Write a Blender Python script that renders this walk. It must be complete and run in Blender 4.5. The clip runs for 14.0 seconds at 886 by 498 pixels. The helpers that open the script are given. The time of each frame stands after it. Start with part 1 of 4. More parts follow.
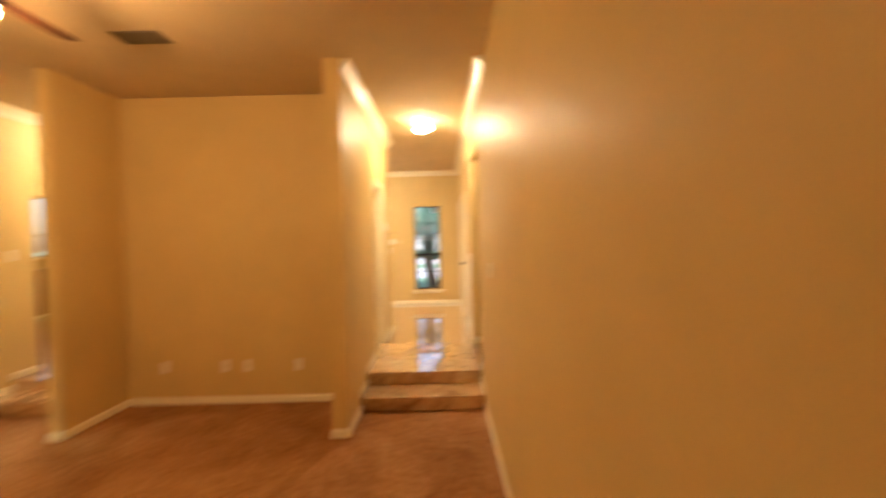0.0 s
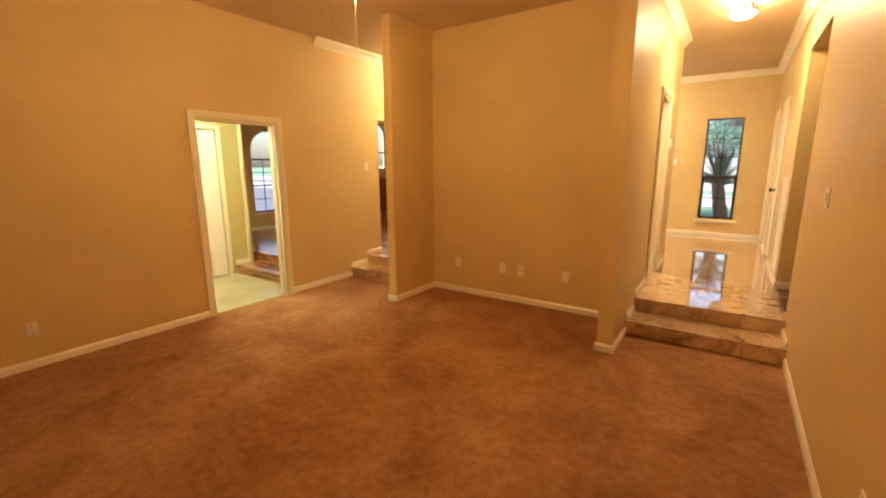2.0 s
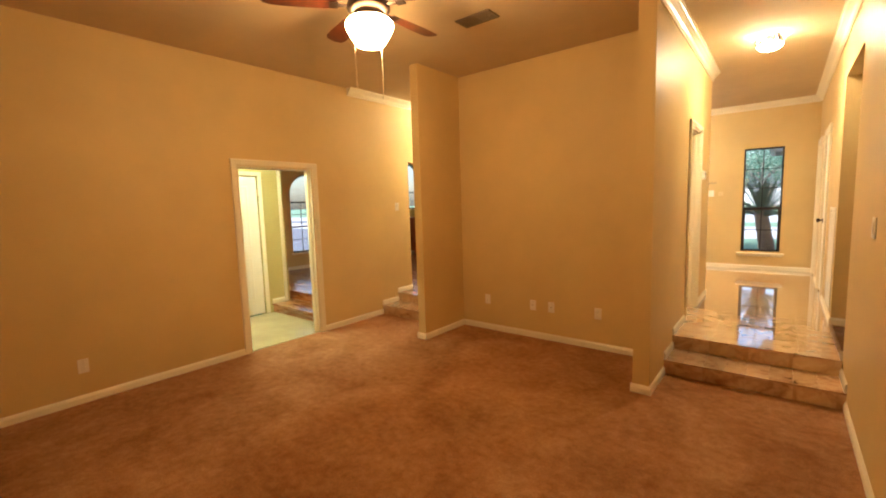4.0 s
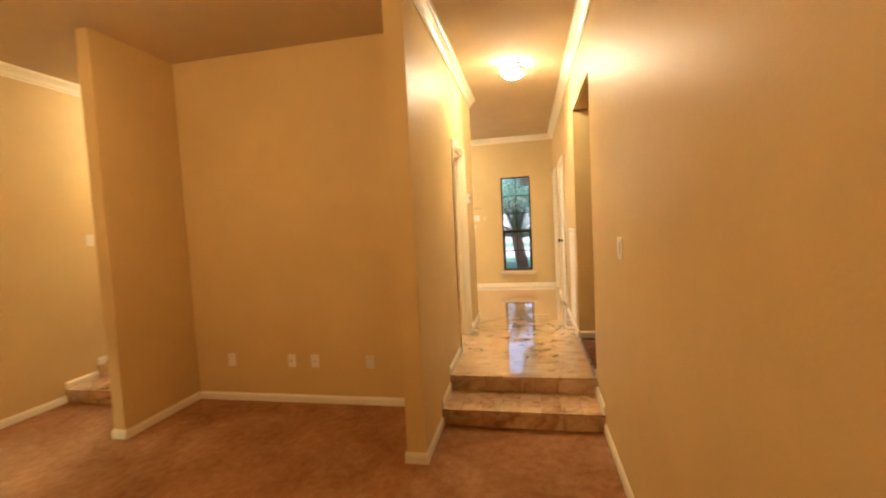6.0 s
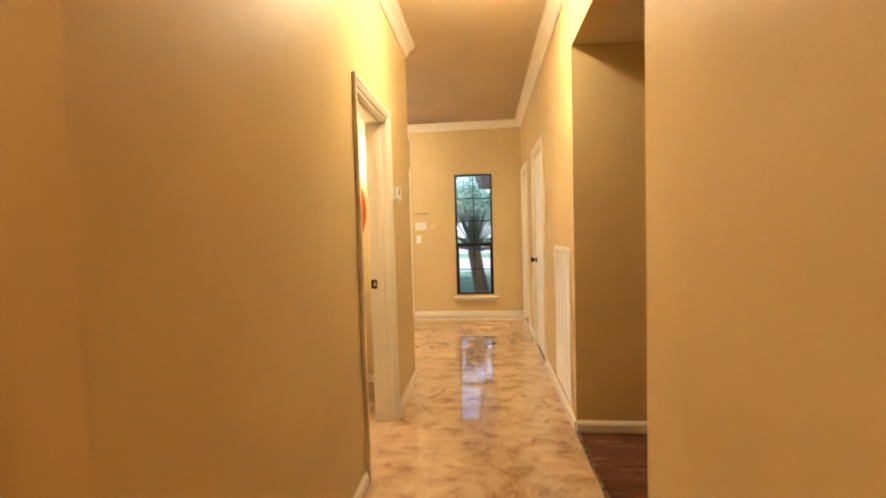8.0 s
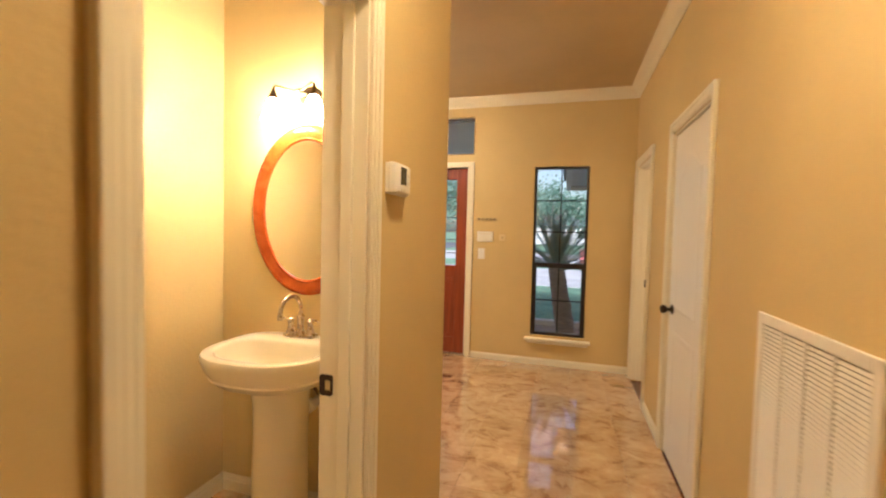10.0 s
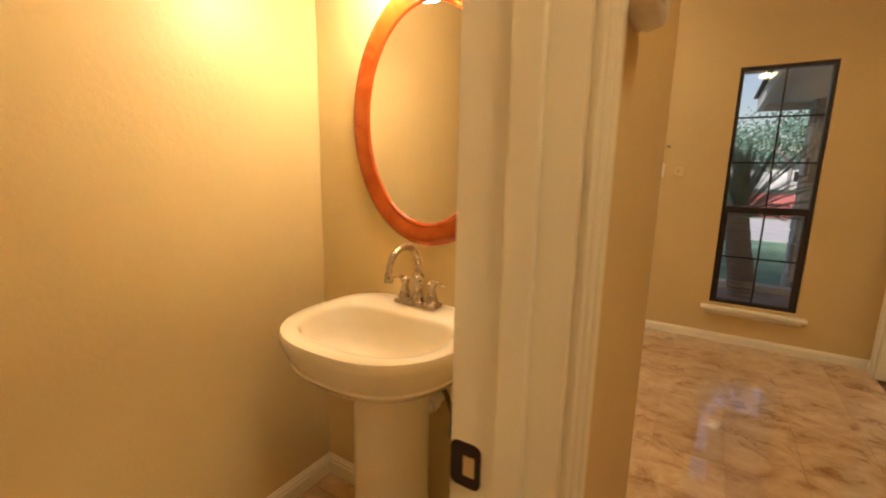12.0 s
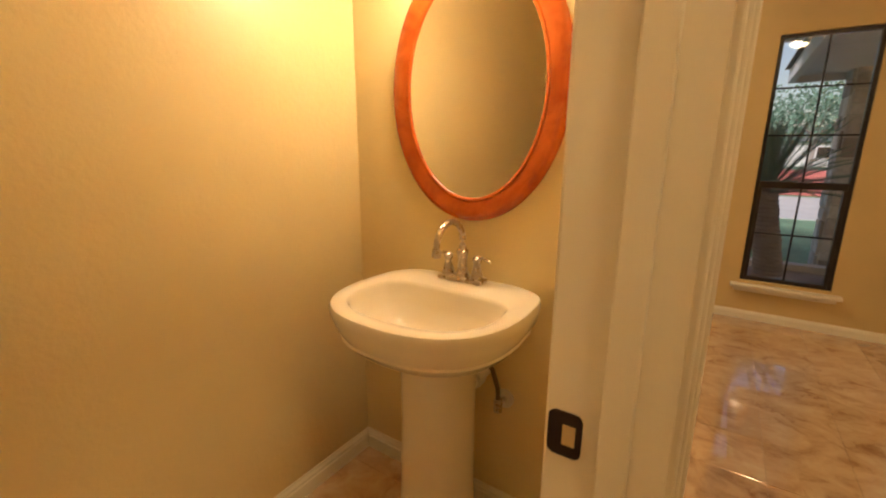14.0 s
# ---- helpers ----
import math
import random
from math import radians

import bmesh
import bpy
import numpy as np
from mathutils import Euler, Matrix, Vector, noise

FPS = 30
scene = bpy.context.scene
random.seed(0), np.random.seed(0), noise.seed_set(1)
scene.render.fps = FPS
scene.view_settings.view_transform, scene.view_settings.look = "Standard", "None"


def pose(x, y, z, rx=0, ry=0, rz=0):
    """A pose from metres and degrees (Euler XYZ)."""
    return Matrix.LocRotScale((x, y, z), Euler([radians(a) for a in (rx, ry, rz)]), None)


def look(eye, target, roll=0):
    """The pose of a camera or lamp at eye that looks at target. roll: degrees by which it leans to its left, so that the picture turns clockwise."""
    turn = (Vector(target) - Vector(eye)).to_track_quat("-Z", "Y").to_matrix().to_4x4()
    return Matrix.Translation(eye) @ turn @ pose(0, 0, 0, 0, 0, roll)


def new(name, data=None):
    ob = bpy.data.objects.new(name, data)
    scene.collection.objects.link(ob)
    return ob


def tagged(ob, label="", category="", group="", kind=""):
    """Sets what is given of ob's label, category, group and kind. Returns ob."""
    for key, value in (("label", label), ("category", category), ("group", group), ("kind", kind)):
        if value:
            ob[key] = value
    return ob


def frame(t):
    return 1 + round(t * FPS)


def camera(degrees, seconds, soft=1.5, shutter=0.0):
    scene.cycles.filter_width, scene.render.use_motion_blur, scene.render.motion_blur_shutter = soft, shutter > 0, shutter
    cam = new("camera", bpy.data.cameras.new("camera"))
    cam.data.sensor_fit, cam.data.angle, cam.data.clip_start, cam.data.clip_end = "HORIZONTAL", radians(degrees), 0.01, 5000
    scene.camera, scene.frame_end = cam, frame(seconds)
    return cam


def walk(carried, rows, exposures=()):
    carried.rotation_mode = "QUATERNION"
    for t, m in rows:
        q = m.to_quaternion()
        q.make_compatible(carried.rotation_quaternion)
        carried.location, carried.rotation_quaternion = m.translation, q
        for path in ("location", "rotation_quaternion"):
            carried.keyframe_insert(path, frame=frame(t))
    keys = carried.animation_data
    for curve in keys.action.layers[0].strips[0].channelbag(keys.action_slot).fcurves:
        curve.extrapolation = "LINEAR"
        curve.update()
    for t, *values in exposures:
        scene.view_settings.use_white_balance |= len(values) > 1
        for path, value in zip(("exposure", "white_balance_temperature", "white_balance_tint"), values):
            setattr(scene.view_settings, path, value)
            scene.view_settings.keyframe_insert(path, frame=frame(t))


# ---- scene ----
cam = camera(92.8, 14.0, soft=2.0, shutter=0.5)
PATH = [
    (0, (-0.367, -4.239, 1.58), (-0.368, -2.24, 1.544), -1.4),
    (0.5, (-0.394, -4.268, 1.554), (-1.348, -2.527, 1.312), 1.1),
    (1, (-0.456, -4.314, 1.542), (-1.615, -2.736, 1.134), 0.5),
    (1.5, (-0.455, -4.306, 1.536), (-1.515, -2.666, 1.103), 0.3),
    (2, (-0.475, -4.325, 1.547), (-1.582, -2.705, 1.159), -0.3),
    (4.5, (-0.397, -4.294, 1.552), (-1.644, -2.74, 1.386), -1.4),
    (5, (-0.417, -4.095, 1.532), (-1.293, -2.305, 1.358), -0.2),
    (5.5, (-0.489, -3.766, 1.53), (-1.067, -1.855, 1.409), -1.2),
    (6, (-0.48, -3.346, 1.524), (-0.882, -1.391, 1.405), -2.9),
    (6.5, (-0.512, -2.883, 1.527), (-0.793, -0.906, 1.428), -2.2),
    (7, (-0.531, -2.404, 1.533), (-0.724, -0.418, 1.399), -1.8),
    (9.5, (-0.587, -0.077, 1.548), (-0.907, 1.897, 1.536), -0.2),
    (10, (-0.638, 0.274, 1.638), (-1.198, 2.192, 1.555), 1.4),
    (10.5, (-0.715, 0.57, 1.687), (-1.335, 2.462, 1.501), -0.1),
    (11, (-0.809, 0.81, 1.665), (-1.537, 2.651, 1.378), 1.5),
    (11.5, (-0.934, 0.913, 1.601), (-1.948, 2.6, 1.245), 1.0),
    (12, (-1.061, 0.907, 1.557), (-2.106, 2.574, 1.193), 1.1),
    (12.5, (-1.123, 0.884, 1.533), (-2.139, 2.554, 1.11), 1.7),
    (13, (-1.162, 0.859, 1.526), (-2.241, 2.482, 1.076), 1.3),
    (13.5, (-1.175, 0.859, 1.516), (-2.284, 2.448, 1.021), 0.2),
    (14, (-1.159, 0.86, 1.533), (-2.237, 2.483, 1.082), 0.4),
]
walk(cam, [(t, look(eye, target, roll)) for t, eye, target, roll in PATH],
     exposures=[(0, 1.22, 6600, 13), (2.0, 1.22, 6600, 13), (4.5, 1.15, 6150, 11), (7.0, 1.08, 6050, 11), (9.5, 0.48, 6150, 14), (10.5, 0.33, 6400, 15), (12.0, -0.10, 7250, 18), (14.0, -0.20, 7500, 19)])

# ---- world, sun ----
world = bpy.data.worlds.new("sky")
scene.world = world
world.use_nodes = True
wn = world.node_tree.nodes
sky = wn.new("ShaderNodeTexSky")
sky.sky_type, sky.sun_disc = "NISHITA", False
sky.dust_density = 2.5
sky.sun_elevation, sky.sun_rotation = radians(35), radians(200)
wn["Background"].inputs[1].default_value = 0.15
world.node_tree.links.new(sky.outputs[0], wn["Background"].inputs[0])
sun = new("sun", bpy.data.lights.new("sun", "SUN"))
sun.data.energy, sun.data.angle, sun.data.color = 4.8, radians(20), (0.86, 0.92, 1.0)
sun.matrix_world = look((-12, -24, 22), (0, 6, 0))
# added area lamp in the unseen side room opening, standing in for sky light
side_daylight = new("side_room_daylight", bpy.data.lights.new("side_room_daylight", "AREA"))
side_daylight.data.shape, side_daylight.data.size, side_daylight.data.size_y = "RECTANGLE", 1.8, 1.65
side_daylight.data.energy, side_daylight.data.color = 40.0, (0.95, 0.93, 1.0)
side_daylight.matrix_world = look((1.65, 4.90, 1.45), (1.65, 0, 1.2))

WARM = (1.0, 0.605, 0.245)


# ---- materials ----
def material(name, color, rough=0.5, metal=0.0, spec=0.5):
    m = bpy.data.materials.new(name)
    m.use_nodes = True
    b = m.node_tree.nodes["Principled BSDF"]
    b.inputs["Base Color"].default_value = (*color, 1)
    b.inputs["Roughness"].default_value = rough
    b.inputs["Metallic"].default_value = metal
    b.inputs["Specular IOR Level"].default_value = spec
    return m, m.node_tree.nodes, m.node_tree.links, b


def coords(n, l, scale=(1, 1, 1), random_shift=False, world_space=True):
    """World-space coordinates, shifted per object when wanted."""
    geo = n.new("ShaderNodeNewGeometry")
    out = geo.outputs["Position"]
    if random_shift:
        info = n.new("ShaderNodeObjectInfo")
        mul = n.new("ShaderNodeVectorMath")
        mul.operation = "MULTIPLY_ADD"
        comb = n.new("ShaderNodeCombineXYZ")
        for i, k in enumerate((37.0, 91.0, 13.0)):
            mm = n.new("ShaderNodeMath")
            mm.operation, mm.inputs[1].default_value = "MULTIPLY", k
            l.new(info.outputs["Random"], mm.inputs[0])
            l.new(mm.outputs[0], comb.inputs[i])
        mul.inputs[1].default_value = (1, 1, 1)
        l.new(out, mul.inputs[0])
        l.new(comb.outputs[0], mul.inputs[2])
        out = mul.outputs[0]
    mp = n.new("ShaderNodeMapping")
    mp.inputs["Scale"].default_value = scale
    l.new(out, mp.inputs[0])
    return mp.outputs[0]


def noise_tex(n, l, co, scale, detail=3, rough=0.5, distort=0.0):
    t = n.new("ShaderNodeTexNoise")
    t.inputs["Scale"].default_value, t.inputs["Detail"].default_value = scale, detail
    t.inputs["Roughness"].default_value, t.inputs["Distortion"].default_value = rough, distort
    l.new(co, t.inputs["Vector"])
    return t.outputs["Fac"]


def ramp(n, l, fac, stops):
    r = n.new("ShaderNodeValToRGB")
    e = r.color_ramp.elements
    while len(e) < len(stops):
        e.new(0.5)
    for k, (p, c) in zip(e, stops):
        k.position, k.color = p, (*c, 1)
    l.new(fac, r.inputs[0])
    return r.outputs[0]


def bump(n, l, b, height, strength, dist=0.01):
    k = n.new("ShaderNodeBump")
    k.inputs["Strength"].default_value, k.inputs["Distance"].default_value = strength, dist
    l.new(height, k.inputs["Height"])
    l.new(k.outputs[0], b.inputs["Normal"])


def remap(n, l, fac, lo, hi):
    r = n.new("ShaderNodeMapRange")
    r.inputs[3].default_value, r.inputs[4].default_value = lo, hi
    l.new(fac, r.inputs[0])
    return r.outputs[0]


def painted(name, color, rough=0.42, grain=90, strength=0.25, vary=0.06, spec=0.5):
    m, n, l, b = material(name, color, rough, 0, spec)
    co = coords(n, l)
    big = noise_tex(n, l, co, 1.3, 4, 0.6)
    lo, hi = tuple(c * (1 - vary) for c in color), tuple(min(1, c * (1 + vary)) for c in color)
    l.new(ramp(n, l, big, [(0.3, lo), (0.7, hi)]), b.inputs["Base Color"])
    fine = noise_tex(n, l, co, grain, 3, 0.6)
    bump(n, l, b, fine, strength, 0.004)
    l.new(remap(n, l, big, rough - 0.06, rough + 0.08), b.inputs["Roughness"])
    return m


M_wall = painted("wall_paint", (0.63, 0.465, 0.215), 0.48, 70, 0.28, spec=0.12)
M_bath = painted("bath_paint", (0.70, 0.55, 0.28), 0.38, 60, 0.30, spec=0.4)
M_util = painted("utility_paint", (0.50, 0.42, 0.17), 0.45, 70, 0.25)
M_ceil = painted("ceiling_paint", (0.60, 0.475, 0.30), 0.85, 45, 0.55)
M_trim = painted("trim_paint", (0.80, 0.73, 0.56), 0.3, 60, 0.012, 0.02)
M_door = painted("door_paint", (0.80, 0.76, 0.68), 0.32, 30, 0.08, 0.03)
M_plastic = painted("ivory_plastic", (0.76, 0.70, 0.58), 0.35, 20, 0.02, 0.02)
M_white_plastic = painted("white_plastic", (0.80, 0.77, 0.70), 0.35, 20, 0.02, 0.02)
M_vent = painted("vent_enamel", (0.78, 0.72, 0.62), 0.35, 20, 0.03, 0.03)
M_porcelain = painted("porcelain", (0.80, 0.72, 0.56), 0.08, 10, 0.01, 0.02)
M_shingle = painted("roof_shingle", (0.11, 0.12, 0.12), 0.9, 40, 0.5, 0.2)
M_fascia = painted("fascia_paint", (0.80, 0.78, 0.78), 0.6, 30, 0.1)
M_soffit = painted("soffit_paint", (0.76, 0.73, 0.75), 0.7, 30, 0.1)
M_concrete = painted("concrete", (0.46, 0.43, 0.45), 0.85, 60, 0.4, 0.15)
M_kerb = painted("kerb_concrete", (0.62, 0.60, 0.60), 0.85, 60, 0.3, 0.1)
M_street = painted("street_concrete", (0.50, 0.49, 0.49), 0.9, 30, 0.3, 0.12)
M_asphalt = painted("drive_asphalt", (0.15, 0.16, 0.19), 0.9, 30, 0.4, 0.2)
M_red = painted("red_brick_far", (0.42, 0.12, 0.11), 0.8, 12, 0.5, 0.2)
M_house = painted("pale_siding", (0.72, 0.72, 0.72), 0.8, 8, 0.2)
M_black = painted("dark_bronze", (0.018, 0.013, 0.012), 0.38, 60, 0.05, 0.1)
M_grille_back = painted("grille_backing", (0.28, 0.23, 0.17), 0.9, 40, 0.2, 0.1)
# near-black colour stands in for shade inside register, outlet slots and far windows
M_void = painted("dark_void", (0.02, 0.015, 0.01), 0.8, 20, 0.05, 0.1)


def make_carpet():
    m, n, l, b = material("carpet", (0.3, 0.15, 0.07), 0.95, 0, 0.15)
    co = coords(n, l)
    big = noise_tex(n, l, co, 1.7, 5, 0.62, 0.6)
    mid = noise_tex(n, l, co, 16, 5, 0.7, 0.2)
    fine = noise_tex(n, l, co, 120, 3, 0.75)
    mix = n.new("ShaderNodeMix")
    mix.data_type = "FLOAT"
    mix.inputs[0].default_value = 0.42
    l.new(big, mix.inputs[2])
    l.new(mid, mix.inputs[3])
    col = ramp(n, l, mix.outputs[0], [(0.36, (0.29, 0.125, 0.046)), (0.5, (0.42, 0.202, 0.086)), (0.64, (0.55, 0.30, 0.142))])
    mul = n.new("ShaderNodeMix")
    mul.data_type, mul.blend_type = "RGBA", "MULTIPLY"
    mul.inputs[0].default_value = 0.8
    l.new(col, mul.inputs[6])
    l.new(ramp(n, l, fine, [(0.3, (0.55, 0.55, 0.55)), (0.62, (1, 1, 1))]), mul.inputs[7])
    l.new(mul.outputs[2], b.inputs["Base Color"])
    bump(n, l, b, fine, 0.9, 0.012)
    return m


def make_marble(name, tint=1.0, shift=True, vary=0.9):
    m, n, l, b = material(name, (0.5, 0.36, 0.24), 0.03, 0, 0.9)
    b.inputs["Coat Weight"].default_value = 1.0
    b.inputs["Coat Roughness"].default_value = 0.05
    b.inputs["Coat IOR"].default_value = 1.7
    co = coords(n, l, (1, 1, 1), shift)
    warp = noise_tex(n, l, co, 3.0, 4, 0.55, 0.6)
    add = n.new("ShaderNodeVectorMath")
    add.operation = "MULTIPLY_ADD"
    add.inputs[1].default_value = (0.55, 0.16, 0.4)
    l.new(warp, add.inputs[0])
    l.new(co, add.inputs[2])
    mp = n.new("ShaderNodeMapping")
    mp.inputs["Rotation"].default_value = (0, 0, 0.35)
    mp.inputs["Scale"].default_value = (3.2, 3.7, 3.3)
    l.new(add.outputs[0], mp.inputs[0])
    veins = noise_tex(n, l, mp.outputs[0], 2.3, 6, 0.58, 0.5)
    t = tint
    col = ramp(n, l, veins, [(0.30, (0.33 * t, 0.165 * t, 0.078 * t)), (0.41, (0.52 * t, 0.325 * t, 0.175 * t)),
                             (0.50, (0.62 * t, 0.41 * t, 0.23 * t)), (0.68, (0.72 * t, 0.525 * t, 0.32 * t))])
    info = n.new("ShaderNodeObjectInfo")
    tone = n.new("ShaderNodeMix")
    tone.data_type, tone.blend_type = "RGBA", "MULTIPLY"
    tone.inputs[0].default_value = 1.0
    l.new(col, tone.inputs[6])
    l.new(ramp(n, l, info.outputs["Random"], [(0.0, (vary, vary * 0.97, vary * 0.93)), (1.0, (1.05, 1.05, 1.05))]), tone.inputs[7])
    l.new(tone.outputs[2], b.inputs["Base Color"])
    l.new(remap(n, l, veins, 0.015, 0.05), b.inputs["Roughness"])
    return m


def make_wood(name, dark, light, scale=(2, 30, 30), rough=0.25, shift=False, spec=0.5):
    m, n, l, b = material(name, light, rough, 0, spec)
    co = coords(n, l, scale, shift)
    g = noise_tex(n, l, co, 1.0, 5, 0.6, 0.7)
    l.new(ramp(n, l, g, [(0.3, dark), (0.68, light)]), b.inputs["Base Color"])
    l.new(remap(n, l, g, rough - 0.05, rough + 0.12), b.inputs["Roughness"])
    bump(n, l, b, g, 0.12, 0.004)
    return m


def metal(name, color, rough):
    m, n, l, b = material(name, color, rough, 1.0)
    co = coords(n, l)
    f = noise_tex(n, l, co, 60, 3)
    l.new(remap(n, l, f, rough - 0.06, rough + 0.08), b.inputs["Roughness"])
    return m


def glowing(name, color, strength):
    m, n, l, b = material(name, (0.8, 0.78, 0.72), 0.3)
    b.inputs["Emission Color"].default_value = (*color, 1)
    b.inputs["Emission Strength"].default_value = strength
    return m


def make_glass():
    m, n, l, b = material("window_glass", (1, 1, 1), 0.0)
    b.inputs["Transmission Weight"].default_value = 1.0
    b.inputs["IOR"].default_value = 1.45
    return m


M_carpet = make_carpet()
M_marble = make_marble("marble_tile", 0.92, False)
M_marble_step = make_marble("marble_step_tile", 0.98, vary=0.78)
M_grout = painted("grout", (0.50, 0.36, 0.23), 0.7, 60, 0.2)
M_mirrorwood = make_wood("cherry_frame", (0.30, 0.045, 0.007), (0.50, 0.105, 0.018), (9, 9, 9), 0.2)
M_redwood = make_wood("mahogany_door", (0.17, 0.028, 0.012), (0.33, 0.065, 0.025), (30, 30, 1.5), 0.3)
M_blade = make_wood("fan_blade_wood", (0.085, 0.02, 0.009), (0.17, 0.045, 0.017), (12, 12, 12), 0.35)
M_oakfloor = make_wood("stained_oak", (0.24, 0.08, 0.026), (0.42, 0.17, 0.06), (3, 30, 30), 0.24, True)
M_oakfloor.node_tree.nodes["Principled BSDF"].inputs["Coat Weight"].default_value = 1.0
M_oakfloor.node_tree.nodes["Principled BSDF"].inputs["Coat Roughness"].default_value = 0.16
M_darkfloor = make_wood("dark_floorboard", (0.07, 0.022, 0.013), (0.16, 0.058, 0.032), (3, 30, 30), 0.22, True)
M_vinyl_floor = painted("utility_vinyl", (0.46, 0.40, 0.24), 0.22, 20, 0.1, 0.2)
M_nickel = metal("brushed_nickel", (0.47, 0.40, 0.32), 0.27)
M_brass = metal("aged_brass", (0.55, 0.42, 0.22), 0.3)
M_bronze = metal("oil_rubbed_bronze", (0.05, 0.035, 0.03), 0.4)
M_register = painted("register_enamel", (0.16, 0.125, 0.085), 0.5, 20, 0.05, 0.05)
M_chain = metal("pale_brass", (0.80, 0.72, 0.55), 0.3)
M_fixture = metal("antique_fixture", (0.17, 0.125, 0.085), 0.38)
M_mirror = material("mirror_glass", (0.92, 0.92, 0.9), 0.0, 1.0)[0]
M_glass = make_glass()
M_globe = glowing("lit_frosted_globe", WARM, 70.0)
M_bulb = glowing("lit_bulb", (1, 0.82, 0.54), 1100.0)
M_bathbulb = glowing("lit_frosted_shade", (1, 0.85, 0.60), 124.0)
M_hallbowl = glowing("lit_glass_bowl", (1, 0.80, 0.48), 190.0)
M_passagebowl = glowing("lit_passage_bowl", (1, 0.86, 0.55), 180.0)
# unseen foyer lamp; near-neutral colour also carries daylight missing there
M_foyerbowl = glowing("unseen_foyer_bowl", (1, 0.87, 0.64), 330.0)
M_uplight = glowing("lit_uplight_glass", (1, 0.74, 0.42), 24.0)
M_tube = glowing("lit_panel", (0.95, 1.0, 0.62), 27.0)
M_screen = painted("lcd_screen", (0.05, 0.055, 0.04), 0.2, 20, 0.02)
M_bark = painted("palm_bark", (0.30, 0.26, 0.25), 0.9, 18, 0.9, 0.3)
M_frond = painted("palm_frond", (0.16, 0.26, 0.22), 0.45, 30, 0.2, 0.3)
M_leaf = painted("tree_leaf", (0.12, 0.23, 0.17), 0.6, 8, 0.2, 0.4)
M_grass = painted("lawn_grass", (0.17, 0.30, 0.19), 0.9, 35, 0.8, 0.3)
def make_stone():
    m, n, l, b = material("column_stone", (0.5, 0.47, 0.45), 0.9)
    info = n.new("ShaderNodeObjectInfo")
    tone = ramp(n, l, info.outputs["Random"], [(0.0, (0.30, 0.26, 0.25)), (0.4, (0.66, 0.62, 0.61)), (1.0, (0.88, 0.86, 0.85))])
    f = noise_tex(n, l, coords(n, l), 14, 4, 0.6)
    mul = n.new("ShaderNodeMix")
    mul.data_type, mul.blend_type = "RGBA", "MULTIPLY"
    mul.inputs[0].default_value = 0.6
    l.new(tone, mul.inputs[6])
    l.new(ramp(n, l, f, [(0.3, (0.6, 0.58, 0.56)), (0.65, (1, 1, 1))]), mul.inputs[7])
    l.new(mul.outputs[2], b.inputs["Base Color"])
    bump(n, l, b, f, 0.7, 0.01)
    return m


M_stone = make_stone()
M_mortar = painted("column_mortar", (0.70, 0.68, 0.66), 0.9, 60, 0.5, 0.1)


# ---- mesh helpers ----
def box(bm, x0, y0, z0, x1, y1, z1, bevel=0.0):
    ret = bmesh.ops.create_cube(bm, size=1.0, matrix=Matrix.Translation(((x0 + x1) / 2, (y0 + y1) / 2, (z0 + z1) / 2)) @ Matrix.Diagonal((abs(x1 - x0), abs(y1 - y0), abs(z1 - z0), 1)))
    if bevel:
        es = list({e for v in ret["verts"] for e in v.link_edges})
        bmesh.ops.bevel(bm, geom=es, offset=bevel, segments=2, affect="EDGES", profile=0.5)
    return bm


def boxes(*rows, bevel=0.0):
    bm = bmesh.new()
    for r in rows:
        box(bm, *r, bevel=bevel)
    return bm


def mesh_of(name, bm, mat, smooth=False):
    bmesh.ops.recalc_face_normals(bm, faces=bm.faces)
    me = bpy.data.meshes.new(name)
    bm.to_mesh(me)
    bm.free()
    me.materials.append(mat)
    if smooth:
        me.polygons.foreach_set("use_smooth", [True] * len(me.polygons))
        me.set_sharp_from_angle(angle=radians(40))
    return me


def part(name, bm, mat, parent, label="", smooth=False):
    ob = new(name, mesh_of(name, bm, mat, smooth))
    ob.parent = parent
    if label:
        tagged(ob, label)
    return ob


def thing(name, label, category, group="", at=(0, 0, 0), kind=""):
    ob = new(name)
    ob.location = at
    return tagged(ob, label, category, group, kind)


def solid(name, bm, mat, label, category, kind="", smooth=False, group=""):
    return tagged(new(name, mesh_of(name, bm, mat, smooth)), label, category, group, kind)


def structure(name, bm, mat, label, category):
    return solid(name, bm, mat, label, category, "structure")


def lathe(bm, profile, steps=32, at=(0, 0, 0), sx=1.0, sy=1.0):
    rings = []
    for r, z in profile:
        rings.append([bm.verts.new((at[0] + sx * r * math.cos(2 * math.pi * k / steps), at[1] + sy * r * math.sin(2 * math.pi * k / steps), at[2] + z)) for k in range(steps)])
    for a, b in zip(rings, rings[1:]):
        for k in range(steps):
            bm.faces.new((a[k], a[(k + 1) % steps], b[(k + 1) % steps], b[k]))
    for ring in (rings[0], rings[-1]):
        bm.faces.new(ring)
    return bm


